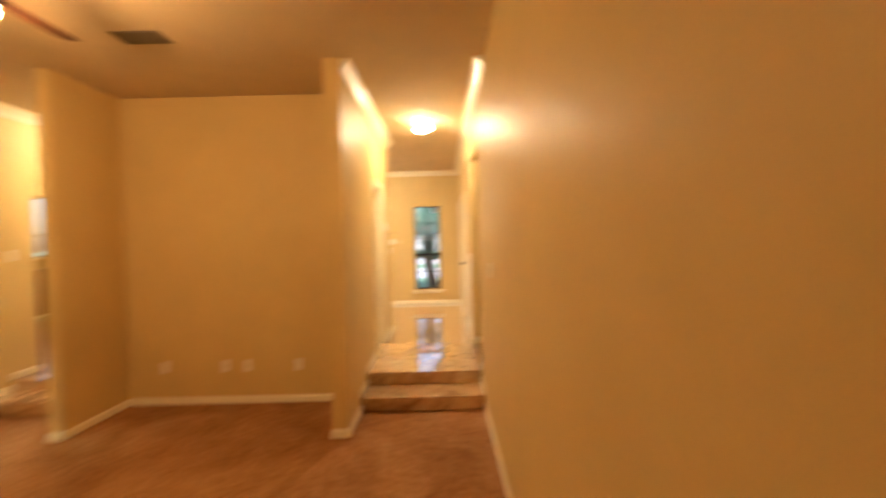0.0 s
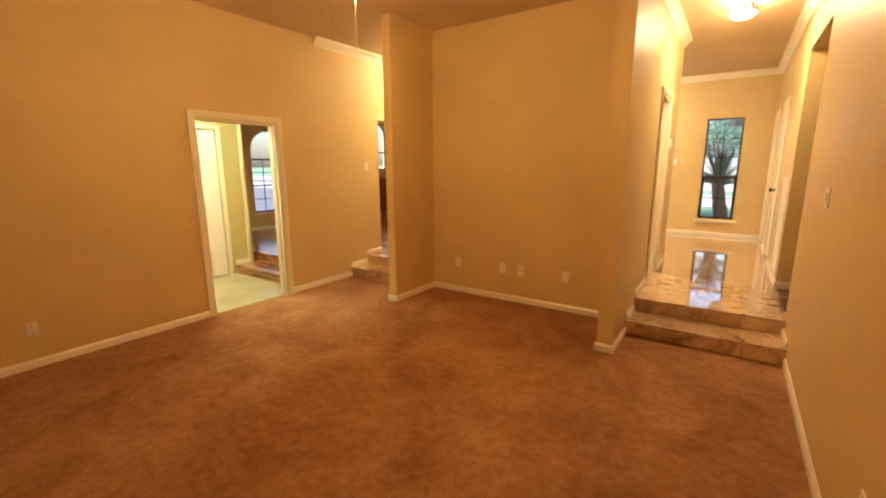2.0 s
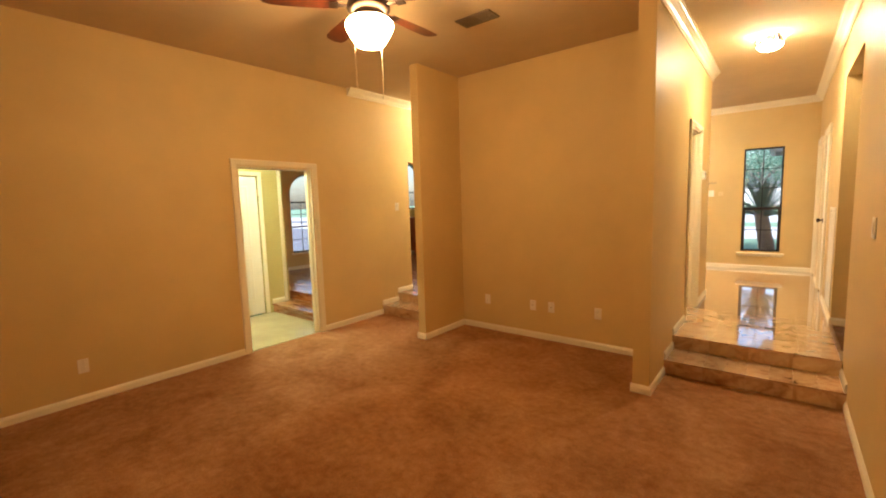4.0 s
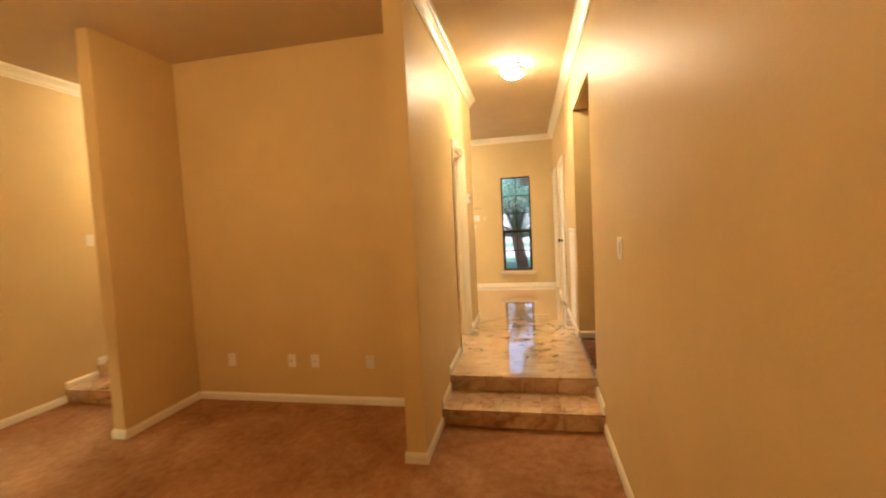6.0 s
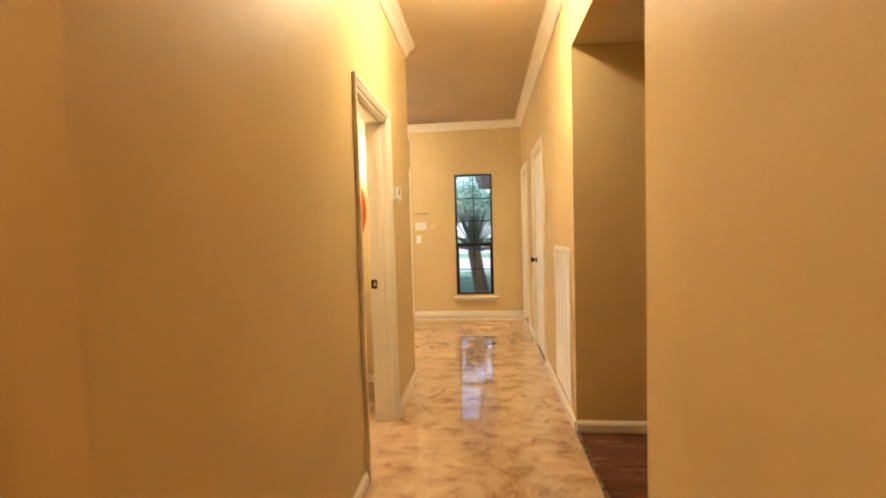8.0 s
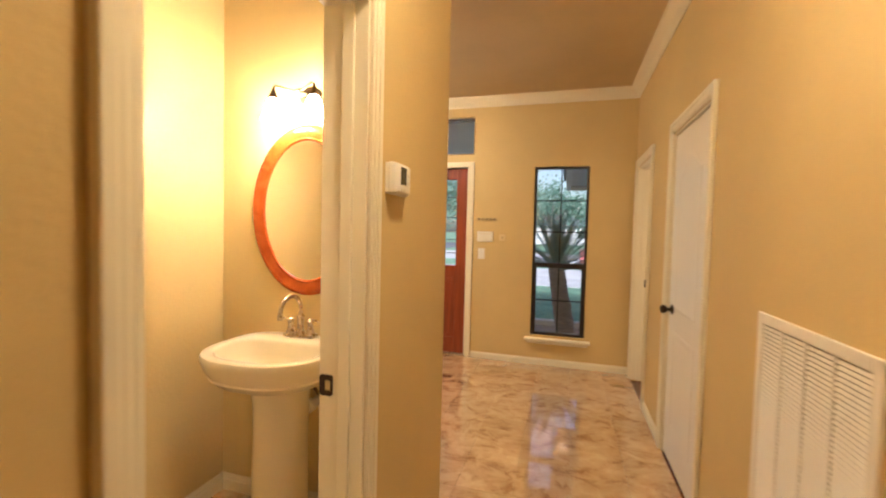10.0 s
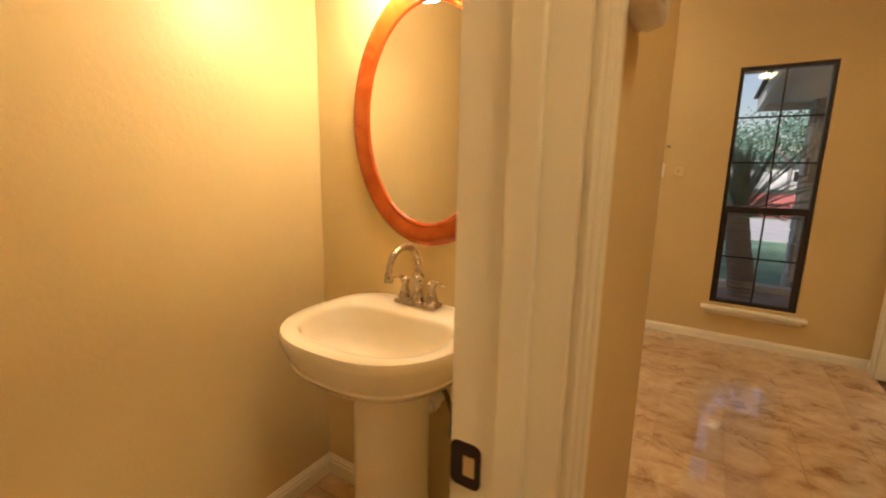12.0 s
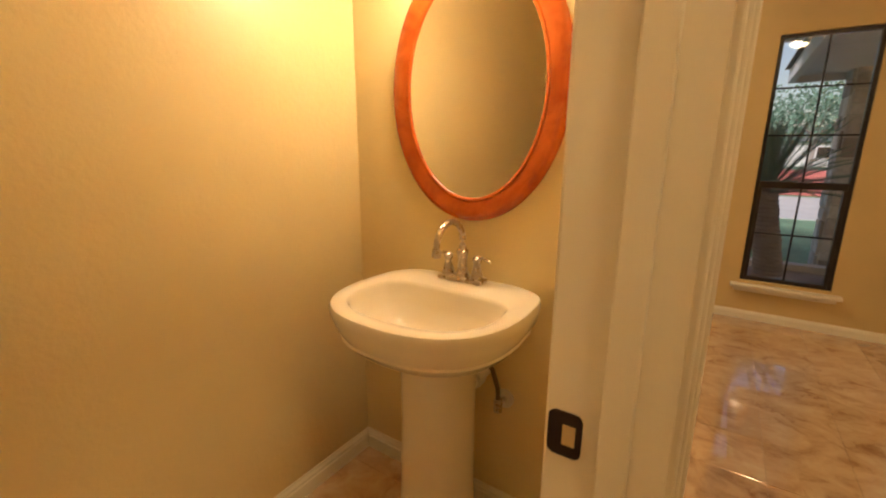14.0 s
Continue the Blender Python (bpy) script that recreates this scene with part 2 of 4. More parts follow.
def tube(bm, pts, radius, steps=12, taper=1.0):
    pts = [Vector(p) for p in pts]
    rings = []
    for i, p in enumerate(pts):
        d = (pts[min(i + 1, len(pts) - 1)] - pts[max(i - 1, 0)]).normalized()
        q = d.to_track_quat("Z", "Y")
        r = radius * (1 + (taper - 1) * i / max(1, len(pts) - 1))
        rings.append([bm.verts.new(p + q @ Vector((r * math.cos(2 * math.pi * k / steps), r * math.sin(2 * math.pi * k / steps), 0))) for k in range(steps)])
    for a, b in zip(rings, rings[1:]):
        for k in range(steps):
            bm.faces.new((a[k], a[(k + 1) % steps], b[(k + 1) % steps], b[k]))
    for ring in (rings[0], rings[-1]):
        bm.faces.new(ring)
    return bm


def prism(bm, profile, p0, p1, out):
    """A moulding: profile points (away from the wall, up) run from p0 to p1; out is the way off the wall."""
    p0, p1, out = Vector(p0), Vector(p1), Vector(out)
    ends = [[bm.verts.new(p + out * a + Vector((0, 0, u))) for a, u in profile] for p in (p0, p1)]
    k = len(profile)
    for i in range(k):
        bm.faces.new((ends[0][i], ends[0][(i + 1) % k], ends[1][(i + 1) % k], ends[1][i]))
    bm.faces.new(ends[0])
    bm.faces.new(ends[1])
    return bm


BASE = [(0, 0), (0.014, 0), (0.014, 0.046), (0.011, 0.050), (0.011, 0.056), (0.006, 0.063), (0.004, 0.069), (0, 0.069)]
BASE_TALL = [(0, 0), (0.015, 0), (0.015, 0.052), (0.011, 0.058), (0.011, 0.066), (0.006, 0.075), (0.004, 0.083), (0, 0.083)]
CROWN = [(0, -0.095), (0.012, -0.095), (0.012, -0.083), (0.022, -0.074), (0.034, -0.050), (0.056, -0.030), (0.072, -0.020), (0.078, -0.010), (0.088, -0.010), (0.088, 0), (0, 0)]


def mouldings(name, profile, runs, label, category):
    bm = bmesh.new()
    for p0, p1, out in runs:
        prism(bm, profile, p0, p1, out)
    return structure(name, bm, M_trim, label, category)


# ---- plan ----
H = 0.255       # raised hall floor above the carpet
R = 0.128       # one riser
TOP = 3.08      # ceiling
XL, XS = -4.875, -3.675   # living room's west wall, stub wall's west face

# floors
structure("floor", boxes((-5.0, -7.0, -0.2, 0.13, 0.11, 0.0)), M_carpet, "mottled orange-brown cut-pile carpet", "carpet")
structure("floor_utility", boxes((-6.42, -4.2, -0.2, -5.0, -0.66, -0.004)), M_vinyl_floor, "pale yellow vinyl floor of utility passage", "floor")
hall_floor = structure("floor_hall", boxes((-3.69, 0.0735, -0.2, 0.0, 4.81, H - 0.006)), M_grout, "raised hall floor of polished brown marble tile", "floor")
structure("floor_corridor", boxes((0.0, 0.0, -0.2, 3.2, 4.81, H - 0.012)), M_darkfloor, "dark wooden floor of side corridor", "floor")
dining_floor = structure("floor_dining", boxes((-8.6, -0.665, -0.2, -5.0, 4.81, H - 0.004), (-5.0, 0.13, -0.2, -3.69, 4.81, H - 0.004)), M_oakfloor, "glossy stained oak dining floor", "floor")

# walls
structure("wall_right", boxes((0, -7.0, -0.1, 0.13, 0.07, TOP), (0, 0.07, 2.62, 0.13, 1.24, TOP), (0, 1.24, 0, 0.13, 2.545, TOP), (0, 2.545, 2.29, 0.13, 3.262, TOP), (0, 3.262, 0, 0.13, 3.985, TOP), (0, 3.985, 2.29, 0.13, 4.66, TOP), (0, 4.66, 0, 0.13, 4.81, TOP)), M_wall, "tan satin-painted hall wall with openings", "wall")
structure("wall_front", boxes((-8.6, 4.81, 0, -2.64, 4.97, TOP), (-2.64, 4.81, 2.885, -1.632, 4.97, TOP), (-2.64, 4.81, 2.385, -1.632, 4.97, 2.485), (-1.632, 4.81, 0, -0.978, 4.97, TOP), (-0.978, 4.81, 0, -0.431, 4.97, 0.567), (-0.978, 4.81, 2.339, -0.431, 4.97, TOP), (-0.431, 4.81, 0, 0.7, 4.97, TOP), (0.7, 4.81, 0, 2.6, 4.97, 0.573), (0.7, 4.81, 2.313, 2.6, 4.97, TOP), (2.6, 4.81, 0, 3.3, 4.97, TOP), (-1.68, 4.81, 0, -1.632, 4.97, 2.385), (-2.64, 4.81, 0, -2.62, 4.97, 2.385)), M_wall, "tan painted front wall with narrow window and door", "wall")
structure("wall_hall_left", boxes((-1.30, -0.82, -0.1, -1.175, 0.685, TOP), (-1.30, 0.685, 2.27, -1.175, 1.345, TOP), (-1.30, 1.345, 0, -1.175, 2.152, TOP)), M_wall, "tan wall dividing living room, hall and washroom", "wall")
structure("wall_tv", boxes((XS, 0.0, -0.1, -1.30, 0.12, TOP)), M_wall, "tan painted alcove wall with outlets", "wall")
structure("wall_stub", boxes((XS, -0.755, -0.1, -3.57, 0.0, TOP), (XS, 0.12, 0, -3.57, 2.152, TOP)), M_wall, "tan painted stub wall beside carpeted alcove", "wall")
structure("wall_left", boxes((-5.0, -7.0, -0.1, XL, -2.165, TOP), (-5.0, -2.165, 2.02, XL, -1.27, TOP), (-5.0, -1.27, -0.1, XL, 0.43, TOP), (-5.0, 0.43, 2.20, XL, 4.81, TOP)), M_wall, "tan painted west wall with cased doorway", "wall")
structure("wall_back", boxes((-5.0, -7.13, -0.1, 0.13, -7.0, TOP)), M_wall, "plain tan back wall of living room", "wall")
structure("wall_bath_left", boxes((-2.475, 0.12, 0, -2.345, 2.152, TOP)), M_bath, "warm yellow-tan washroom wall", "wall")
structure("wall_bath_mirror", boxes((-2.345, 2.055, 0, -1.30, 2.1505, TOP)), M_bath, "warm yellow-tan washroom wall behind mirror", "wall")
structure("wall_bath_lining", boxes((-2.345, 0.121, H, -1.302, 0.135, TOP), (-1.306, 0.135, H, -1.3005, 0.63, TOP), (-1.306, 1.40, H, -1.3005, 2.055, TOP), (-1.306, 0.63, 2.325, -1.3005, 1.40, TOP)), M_bath, "warm yellow-tan washroom wall lining", "wall")
structure("wall_foyer", boxes((XS, 2.152, 0, -2.475, 2.162, TOP)), M_wall, "tan painted foyer wall", "wall")
structure("wall_corridor_far", boxes((0.13, 1.24, 0, 3.2, 1.37, 2.62)), M_wall, "tan painted side corridor wall in shade", "wall")
structure("wall_corridor_near", boxes((0.13, -0.06, 0, 3.2, 0.07, 2.62), (3.2, -0.06, 0, 3.33, 4.97, TOP)), M_wall, "tan painted side corridor end wall", "wall")
structure("wall_side_room", boxes((0.13, 3.45, 0, 3.2, 3.55, TOP)), M_wall, "tan painted side room partition", "wall")
structure("wall_closet", boxes((0.13, 2.4, 0, 0.75, 2.45, TOP), (0.75, 2.4, 0, 0.8, 3.45, TOP)), M_wall, "plain closet walls", "wall")
structure("wall_utility", boxes((-6.55, -4.2, -0.1, -6.42, -1.935, 2.75), (-6.55, -1.935, 2.04, -6.42, -1.15, 2.75), (-6.55, -1.15, -0.1, -6.42, -0.775, 2.75), (-6.55, -4.33, -0.1, -5.0, -4.2, 2.75)), M_util, "yellow-green lit utility passage wall", "wall")
structure("wall_utility_closet", boxes((-7.3, -1.95, 0, -7.25, -1.0, 2.75), (-7.3, -1.0, 0, -6.55, -0.95, 2.75), (-7.3, -2.0, 0, -6.55, -1.95, 2.75)), M_util, "plain closet walls behind utility door", "wall")
structure("wall_dining_south", boxes((-8.6, -0.775, 0, -6.55, -0.665, TOP), (-6.55, -0.775, 2.24, -5.0, -0.665, TOP)), M_wall, "orange-tan dining room wall", "wall")

# ceilings
structure("ceiling", boxes((-8.7, -7.2, TOP, 3.4, 5.0, TOP + 0.15)), M_ceil, "tan lightly textured flat ceiling", "ceiling")
structure("ceiling_corridor", boxes((0.13, 0.07, 2.62, 3.2, 1.24, 2.72)), M_ceil, "low tan ceiling of side corridor", "ceiling")
structure("ceiling_utility", boxes((-6.42, -4.2, 2.70, -5.0, -0.66, 2.78)), M_ceil, "plain utility passage ceiling", "ceiling")


# ---- mouldings ----
mouldings("crown_hall", CROWN, [
    ((-1.175, -0.80, TOP), (-1.175, 2.152, TOP), (1, 0, 0)),
    ((0, -0.80, TOP), (0, 4.81, TOP), (-1, 0, 0)),
    ((-4.0, 4.81, TOP), (0, 4.81, TOP), (0, -1, 0)),
    ((XS, 2.162, TOP), (-2.475, 2.162, TOP), (0, 1, 0)), ((-2.475, 2.152, TOP), (-1.175, 2.152, TOP), (0, 1, 0)),
], "white-painted crown moulding along hall ceiling", "crown moulding")
mouldings("crown_stair", CROWN, [((XL, -0.665, TOP), (XL, 4.81, TOP), (1, 0, 0)), ((XS, -0.665, TOP), (XS, 2.162, TOP), (-1, 0, 0))],
          "white-painted crown moulding over carpeted stair passage", "crown moulding")
mouldings("baseboard_living", BASE, [
    ((XL, -7.0, 0), (XL, -2.233, 0), (1, 0, 0)), ((XL, -1.202, 0), (XL, -0.205, 0), (1, 0, 0)),
    ((-3.57, -0.755, 0), (-3.57, 0, 0), (1, 0, 0)), ((XS - 0.014, -0.755, 0), (-3.556, -0.755, 0), (0, -1, 0)), ((XS, -0.755, 0), (XS, -0.205, 0), (-1, 0, 0)),
    ((-3.556, 0, 0), (-1.314, 0, 0), (0, -1, 0)), ((-1.30, -0.82, 0), (-1.30, 0, 0), (-1, 0, 0)), ((-1.314, -0.82, 0), (-1.161, -0.82, 0), (0, -1, 0)),
    ((-1.175, -0.82, 0), (-1.175, -0.305, 0), (1, 0, 0)), ((0, -7.0, 0), (0, -0.305, 0), (-1, 0, 0)), ((XL, -7.0, 0), (0, -7.0, 0), (0, 1, 0)),
], "white-painted baseboard at carpet", "baseboard")
mouldings("baseboard_steps", BASE, [
    ((-1.175, -0.305, R), (-1.175, 0.055, R), (1, 0, 0)), ((0, -0.305, R), (0, 0.055, R), (-1, 0, 0)),
    ((XL, -0.205, R), (XL, 0.115, R), (1, 0, 0)), ((XS, -0.205, R), (XS, 0.115, R), (-1, 0, 0)),
], "white-painted baseboard stepping up beside stairs", "baseboard")
mouldings("baseboard_hall", BASE, [
    ((-1.175, 0.055, H), (-1.175, 0.629, H), (1, 0, 0)), ((-1.175, 1.401, H), (-1.175, 2.152, H), (1, 0, 0)), ((-2.475, 2.152, H), (-1.161, 2.152, H), (0, 1, 0)),
    ((0, 1.24, H), (0, 2.476, H), (-1, 0, 0)), ((0, 3.331, H), (0, 3.916, H), (-1, 0, 0)),
    ((-1.62, 4.81, H), (0, 4.81, H), (0, -1, 0)), ((0, 4.729, H), (0, 4.796, H), (-1, 0, 0)), ((0.0, 1.24, H), (3.2, 1.24, H), (0, -1, 0)), ((0.13, 0.07, H), (3.2, 0.07, H), (0, 1, 0)),
    ((-0.014, 0.07, H), (0.13, 0.07, H), (0, 1, 0)), ((0, 0.055, H), (0, 0.07, H), (-1, 0, 0)),
    ((XL, 0.115, H), (XL, 0.43, H), (1, 0, 0)), ((XS, 0.115, H), (XS, 2.162, H), (-1, 0, 0)),
], "white-painted baseboard at marble hall floor", "baseboard")
mouldings("baseboard_bath", BASE_TALL, [
    ((-2.345, 0.12, H), (-2.345, 2.055, H), (1, 0, 0)), ((-2.345, 2.055, H), (-1.306, 2.055, H), (0, -1, 0)), ((-1.306, 1.41, H), (-1.306, 2.055, H), (-1, 0, 0)),
], "white-painted baseboard in washroom", "baseboard")
mouldings("baseboard_utility", BASE, [
    ((-6.42, -1.04, R), (-6.42, -0.832, R), (1, 0, 0)), ((-6.42, -4.2, 0), (-6.42, -1.996, 0), (1, 0, 0)),
    ((-8.5, -0.665, H), (-8.5, 4.81, H), (1, 0, 0)), ((-8.5, -0.665, H), (-6.55, -0.665, H), (0, 1, 0)),
], "white-painted baseboard in utility passage and dining room", "baseboard")


def casing_runs(bm, plane, out, a0, a1, z0, z1, axis="x", width=0.068):
    """Stepped door casing on a wall plane round an opening a0..a1 wide, from floor z0 to head z1."""
    for w0, w1, d in ((0.006, width - 0.004, 0.012), (0.016, width - 0.010, 0.017), (width - 0.022, width, 0.022)):
        p0, p1 = sorted((plane, plane + out * d))
        for lo, hi, b, t in ((a0 - w1, a0 - w0, z0, z1 + w1), (a1 + w0, a1 + w1, z0, z1 + w1), (a0 - w0, a1 + w0, z1 + w0, z1 + w1)):
            if axis == "x":
                box(bm, p0, lo, b, p1, hi, t, bevel=0.003)
            else:
                box(bm, lo, p0, b, hi, p1, t, bevel=0.003)
    return bm


def jamb_runs(bm, x0, x1, y0, y1, z0, z1, stop_x):
    """Jamb boards of an opening in a wall of constant x, with a stop strip."""
    box(bm, x0, y0, z0, x1, y0 + 0.012, z1)
    box(bm, x0, y1 - 0.012, z0, x1, y1, z1)
    box(bm, x0, y0 + 0.012, z1 - 0.012, x1, y1 - 0.012, z1)
    box(bm, stop_x, y0 + 0.012, z0, stop_x + 0.034, y0 + 0.024, z1 - 0.012, 0.002)
    box(bm, stop_x, y1 - 0.024, z0, stop_x + 0.034, y1 - 0.012, z1 - 0.012, 0.002)
    box(bm, stop_x, y0 + 0.024, z1 - 0.024, stop_x + 0.034, y1 - 0.024, z1 - 0.012, 0.002)
    return bm


def panel_outline(w, z0, z1, arch, n=14):
    """Counter-clockwise outline of a door panel in (across, up), with an arched head when arch > 0."""
    pts = [(-w / 2, z0), (w / 2, z0), (w / 2, z1 - arch)]
    if arch > 0:
        for k in range(1, n):
            u = 1 - 2 * k / n
            pts.append((u * w / 2, z1 - arch + arch * (0.5 + 0.5 * math.cos(math.pi * u))))
    pts.append((-w / 2, z1 - arch))
    return pts


def door_leaf(bm, width, height, thick, panels):
    """A moulded door leaf standing on z 0, centred on x, with recessed panels on both faces."""
    box(bm, -width / 2, -thick / 2, 0, width / 2, thick / 2, height, 0.002)
    for pw, z0, z1, arch in panels:
        for side in (-1, 1):
            rings = []
            for inset, d in ((0.0, 0.0005), (0.007, 0.0045), (0.02, 0.0045), (0.04, 0.001)):
                pts = panel_outline(pw - 2 * inset, z0 + inset, z1 - inset, arch)
                rings.append([bm.verts.new((x, side * (thick / 2 + d), z)) for x, z in pts])
            for a, b in zip(rings, rings[1:]):
                for k in range(len(a)):
                    bm.faces.new((a[k], a[(k + 1) % len(a)], b[(k + 1) % len(a)], b[k]))
            bm.faces.new(rings[-1])
    return bm


def knob_mesh(bm, out=1):
    prof = [(0.001, 0), (0.030, 0), (0.031, 0.006), (0.012, 0.011), (0.010, 0.028), (0.020, 0.036), (0.027, 0.048), (0.026, 0.060), (0.016, 0.068), (0.001, 0.070)]
    return lathe(bm, prof, 20)


def door_knob(parent, at, toward, label="dark bronze round knob"):
    k = part("door_knob", knob_mesh(bmesh.new()), M_bronze, parent, label, True)
    k.matrix_local = Matrix.Translation(at) @ Vector(toward).to_track_quat("Z", "Y").to_matrix().to_4x4()
    return k


def hinge(parent, x, y, z, h=0.09, mat=None):
    bm = bmesh.new()
    lathe(bm, [(0.001, 0), (0.0065, 0.002), (0.0065, h - 0.002), (0.001, h)], 10, (x, y, z))
    box(bm, x - 0.002, y - 0.012, z + 0.003, x + 0.003, y + 0.012, z + h - 0.003)
    part("hinge", bm, mat or M_brass, parent, "brass hinge")


# washroom doorway and its open door
d = thing("door_1", "white moulded washroom door standing open", "door", kind="structure")
part("casing", casing_runs(bmesh.new(), -1.175, 1, 0.685, 1.345, H, 2.27, width=0.055), M_trim, d)
part("casing", casing_runs(bmesh.new(), -1.306, -1, 0.685, 1.345, H, 2.27, width=0.055), M_trim, d)
part("jamb", jamb_runs(bmesh.new(), -1.31, -1.172, 0.685, 1.345, H, 2.27, -1.245), M_trim, d)


def rounded_plate(bm, x0, x1, z0, z1, ya, yb, rad, n=5):
    """A flat plate in the x-z plane with rounded corners."""
    pts = []
    for cx, cz, a0 in ((x1 - rad, z0 + rad, -90), (x1 - rad, z1 - rad, 0), (x0 + rad, z1 - rad, 90), (x0 + rad, z0 + rad, 180)):
        pts += [(cx + rad * math.cos(radians(a0 + 90 * k / n)), cz + rad * math.sin(radians(a0 + 90 * k / n))) for k in range(n + 1)]
    la, lb = ([bm.verts.new((x, y, z)) for x, z in pts] for y in (ya, yb))
    bm.faces.new(la), bm.faces.new(lb)
    for k in range(len(la)):
        bm.faces.new((la[k], la[(k + 1) % len(la)], lb[(k + 1) % len(la)], lb[k]))
    return bm


bm = rounded_plate(bmesh.new(), -1.309, -1.266, H + 0.902, H + 0.964, 1.3306, 1.3328, 0.010)
strike = part("strike_plate", bm, M_bronze, d, "dark bronze strike plate")
part("latch_hole", boxes((-1.290, 1.3298, H + 0.919, -1.274, 1.3308, H + 0.947)), M_brass, strike, "brass-lined latch hole")
leaf = part("leaf", door_leaf(bmesh.new(), 0.585, 2.005, 0.035, [(0.36, 0.20, 0.90, 0), (0.36, 1.05, 1.86, 0.09)]), M_door, d)
leaf.matrix_local = pose(-1.612, 0.755, H + 0.01, 0, 0, -9)
door_knob(leaf, (-0.235, 0.018, 0.93), (0, 1, 0))

# hall closet door, shut
d = thing("door_2", "white two-panel arched-top closet door, shut", "door", kind="structure")
part("casing", casing_runs(bmesh.new(), 0.0, -1, 2.545, 3.262, H, 2.29), M_trim, d)
part("jamb", jamb_runs(bmesh.new(), 0.0, 0.13, 2.545, 3.262, H, 2.29, 0.045), M_trim, d)
leaf = part("leaf", door_leaf(bmesh.new(), 0.688, 2.0, 0.035, [(0.44, 0.20, 0.80, 0), (0.44, 0.93, 1.84, 0.10)]), M_door, d)
leaf.matrix_local = pose(0.024, 2.9035, H + 0.015, 0, 0, 90)
door_knob(leaf, (0.262, 0.018, 0.92), (0, 1, 0))
for z in (H + 0.16, H + 1.74):
    hinge(d, 0.0, 2.561, z)

# doorway to side room
d = thing("door_3", "white cased doorway to dim side room", "doorway", kind="structure")
part("casing", casing_runs(bmesh.new(), 0.0, -1, 3.985, 4.66, H, 2.29), M_trim, d)
part("jamb", jamb_runs(bmesh.new(), 0.0, 0.134, 3.985, 4.66, H, 2.29, 0.045), M_trim, d)
part("strike_plate", boxes((0.085, 4.6465, H + 0.90, 0.125, 4.6478, H + 0.97), bevel=0.0005), M_bronze, d, "dark bronze strike plate")

# cased doorway to utility passage
d = thing("door_4", "white cased doorway between living room and utility passage", "doorway", kind="structure")
part("casing", casing_runs(bmesh.new(), XL, 1, -2.165, -1.27, 0, 2.02), M_trim, d)
part("casing", casing_runs(bmesh.new(), -5.0, -1, -2.165, -1.27, 0, 2.02), M_trim, d)
part("jamb", jamb_runs(bmesh.new(), -5.003, XL + 0.003, -2.165, -1.27, 0, 2.02, -4.955), M_trim, d)
part("threshold", boxes((-5.0, -2.15, -0.004, -4.90, -1.285, 0.006), bevel=0.002), M_vinyl_floor, d)

# shut utility door
d = thing("door_5", "white two-panel utility door, shut", "door", kind="structure")
part("casing", casing_runs(bmesh.new(), -6.42, 1, -1.935, -1.15, 0, 2.04, width=0.06), M_trim, d)
leaf = part("leaf", door_leaf(bmesh.new(), 0.765, 2.02, 0.035, [(0.50, 0.20, 0.85, 0), (0.50, 1.0, 1.88, 0.0)]), M_door, d)
leaf.matrix_local = pose(-6.445, -1.5425, 0.012, 0, 0, 90)
for z in (0.25, 1.75):
    hinge(d, -6.42, -1.157, z, 0.1)

# cased end of the utility passage
d = thing("door_7", "white cased opening from utility passage to dining room", "doorway", kind="structure")
part("casing", boxes((-6.42, -0.832, 0, -6.405, -0.782, 2.30), (-6.405, -0.832, 0, -6.399, -0.818, 2.30), bevel=0.003), M_trim, d)
part("jamb", boxes((-6.55, -0.775, 0, -6.417, -0.760, 2.24)), M_util, d)

# front door with leaded glass, and transom
d = thing("door_6", "mahogany front door with leaded glass lite, shut", "door", kind="structure")
part("casing", casing_runs(bmesh.new(), 4.81, -1, -2.615, -1.685, H, 2.34, axis="y", width=0.06), M_trim, d)
part("jamb", boxes((-1.70, 4.81, H, -1.68, 4.96, 2.385), (-2.62, 4.81, H, -2.60, 4.96, 2.385), (-2.60, 4.81, 2.345, -1.70, 4.96, 2.385)), M_trim, d)
y0, y1 = 4.845, 4.89
leaf = part("leaf", boxes((-1.825, y0, H + 0.02, -1.702, y1, 2.342), (-2.598, y0, H + 0.02, -2.475, y1, 2.342), (-2.475, y0, 2.215, -1.825, y1, 2.342), (-2.475, y0, 1.12, -1.825, y1, 1.262), (-2.475, y0, H + 0.02, -1.825, y1, 0.45), (-2.19, y0, 0.45, -2.11, y1, 1.12), bevel=0.004), M_redwood, d)
part("panel", boxes((-2.11, y0 + 0.008, 0.45, -1.825, y1 - 0.008, 1.12), (-2.08, y0 + 0.002, 0.49, -1.86, y1 - 0.002, 1.08), bevel=0.003), M_redwood, leaf)
part("panel", boxes((-2.475, y0 + 0.008, 0.45, -2.19, y1 - 0.008, 1.12), (-2.44, y0 + 0.002, 0.49, -2.22, y1 - 0.002, 1.08), bevel=0.003), M_redwood, leaf)
g = part("glass_lite", boxes((-2.475, 4.864, 1.262, -1.825, 4.872, 2.215)), M_glass, leaf, "clear leaded glass")
g.visible_shadow = False
bm = bmesh.new()
for k in range(1, 5):
    box(bm, -2.475 + 0.13 * k - 0.004, 4.860, 1.262, -2.475 + 0.13 * k + 0.004, 4.876, 2.215)
for z in (1.40, 1.55, 1.80, 2.02):
    box(bm, -2.475, 4.861, z - 0.004, -1.825, 4.875, z + 0.004)
part("came", bm, M_bronze, leaf, "dark lead cames")
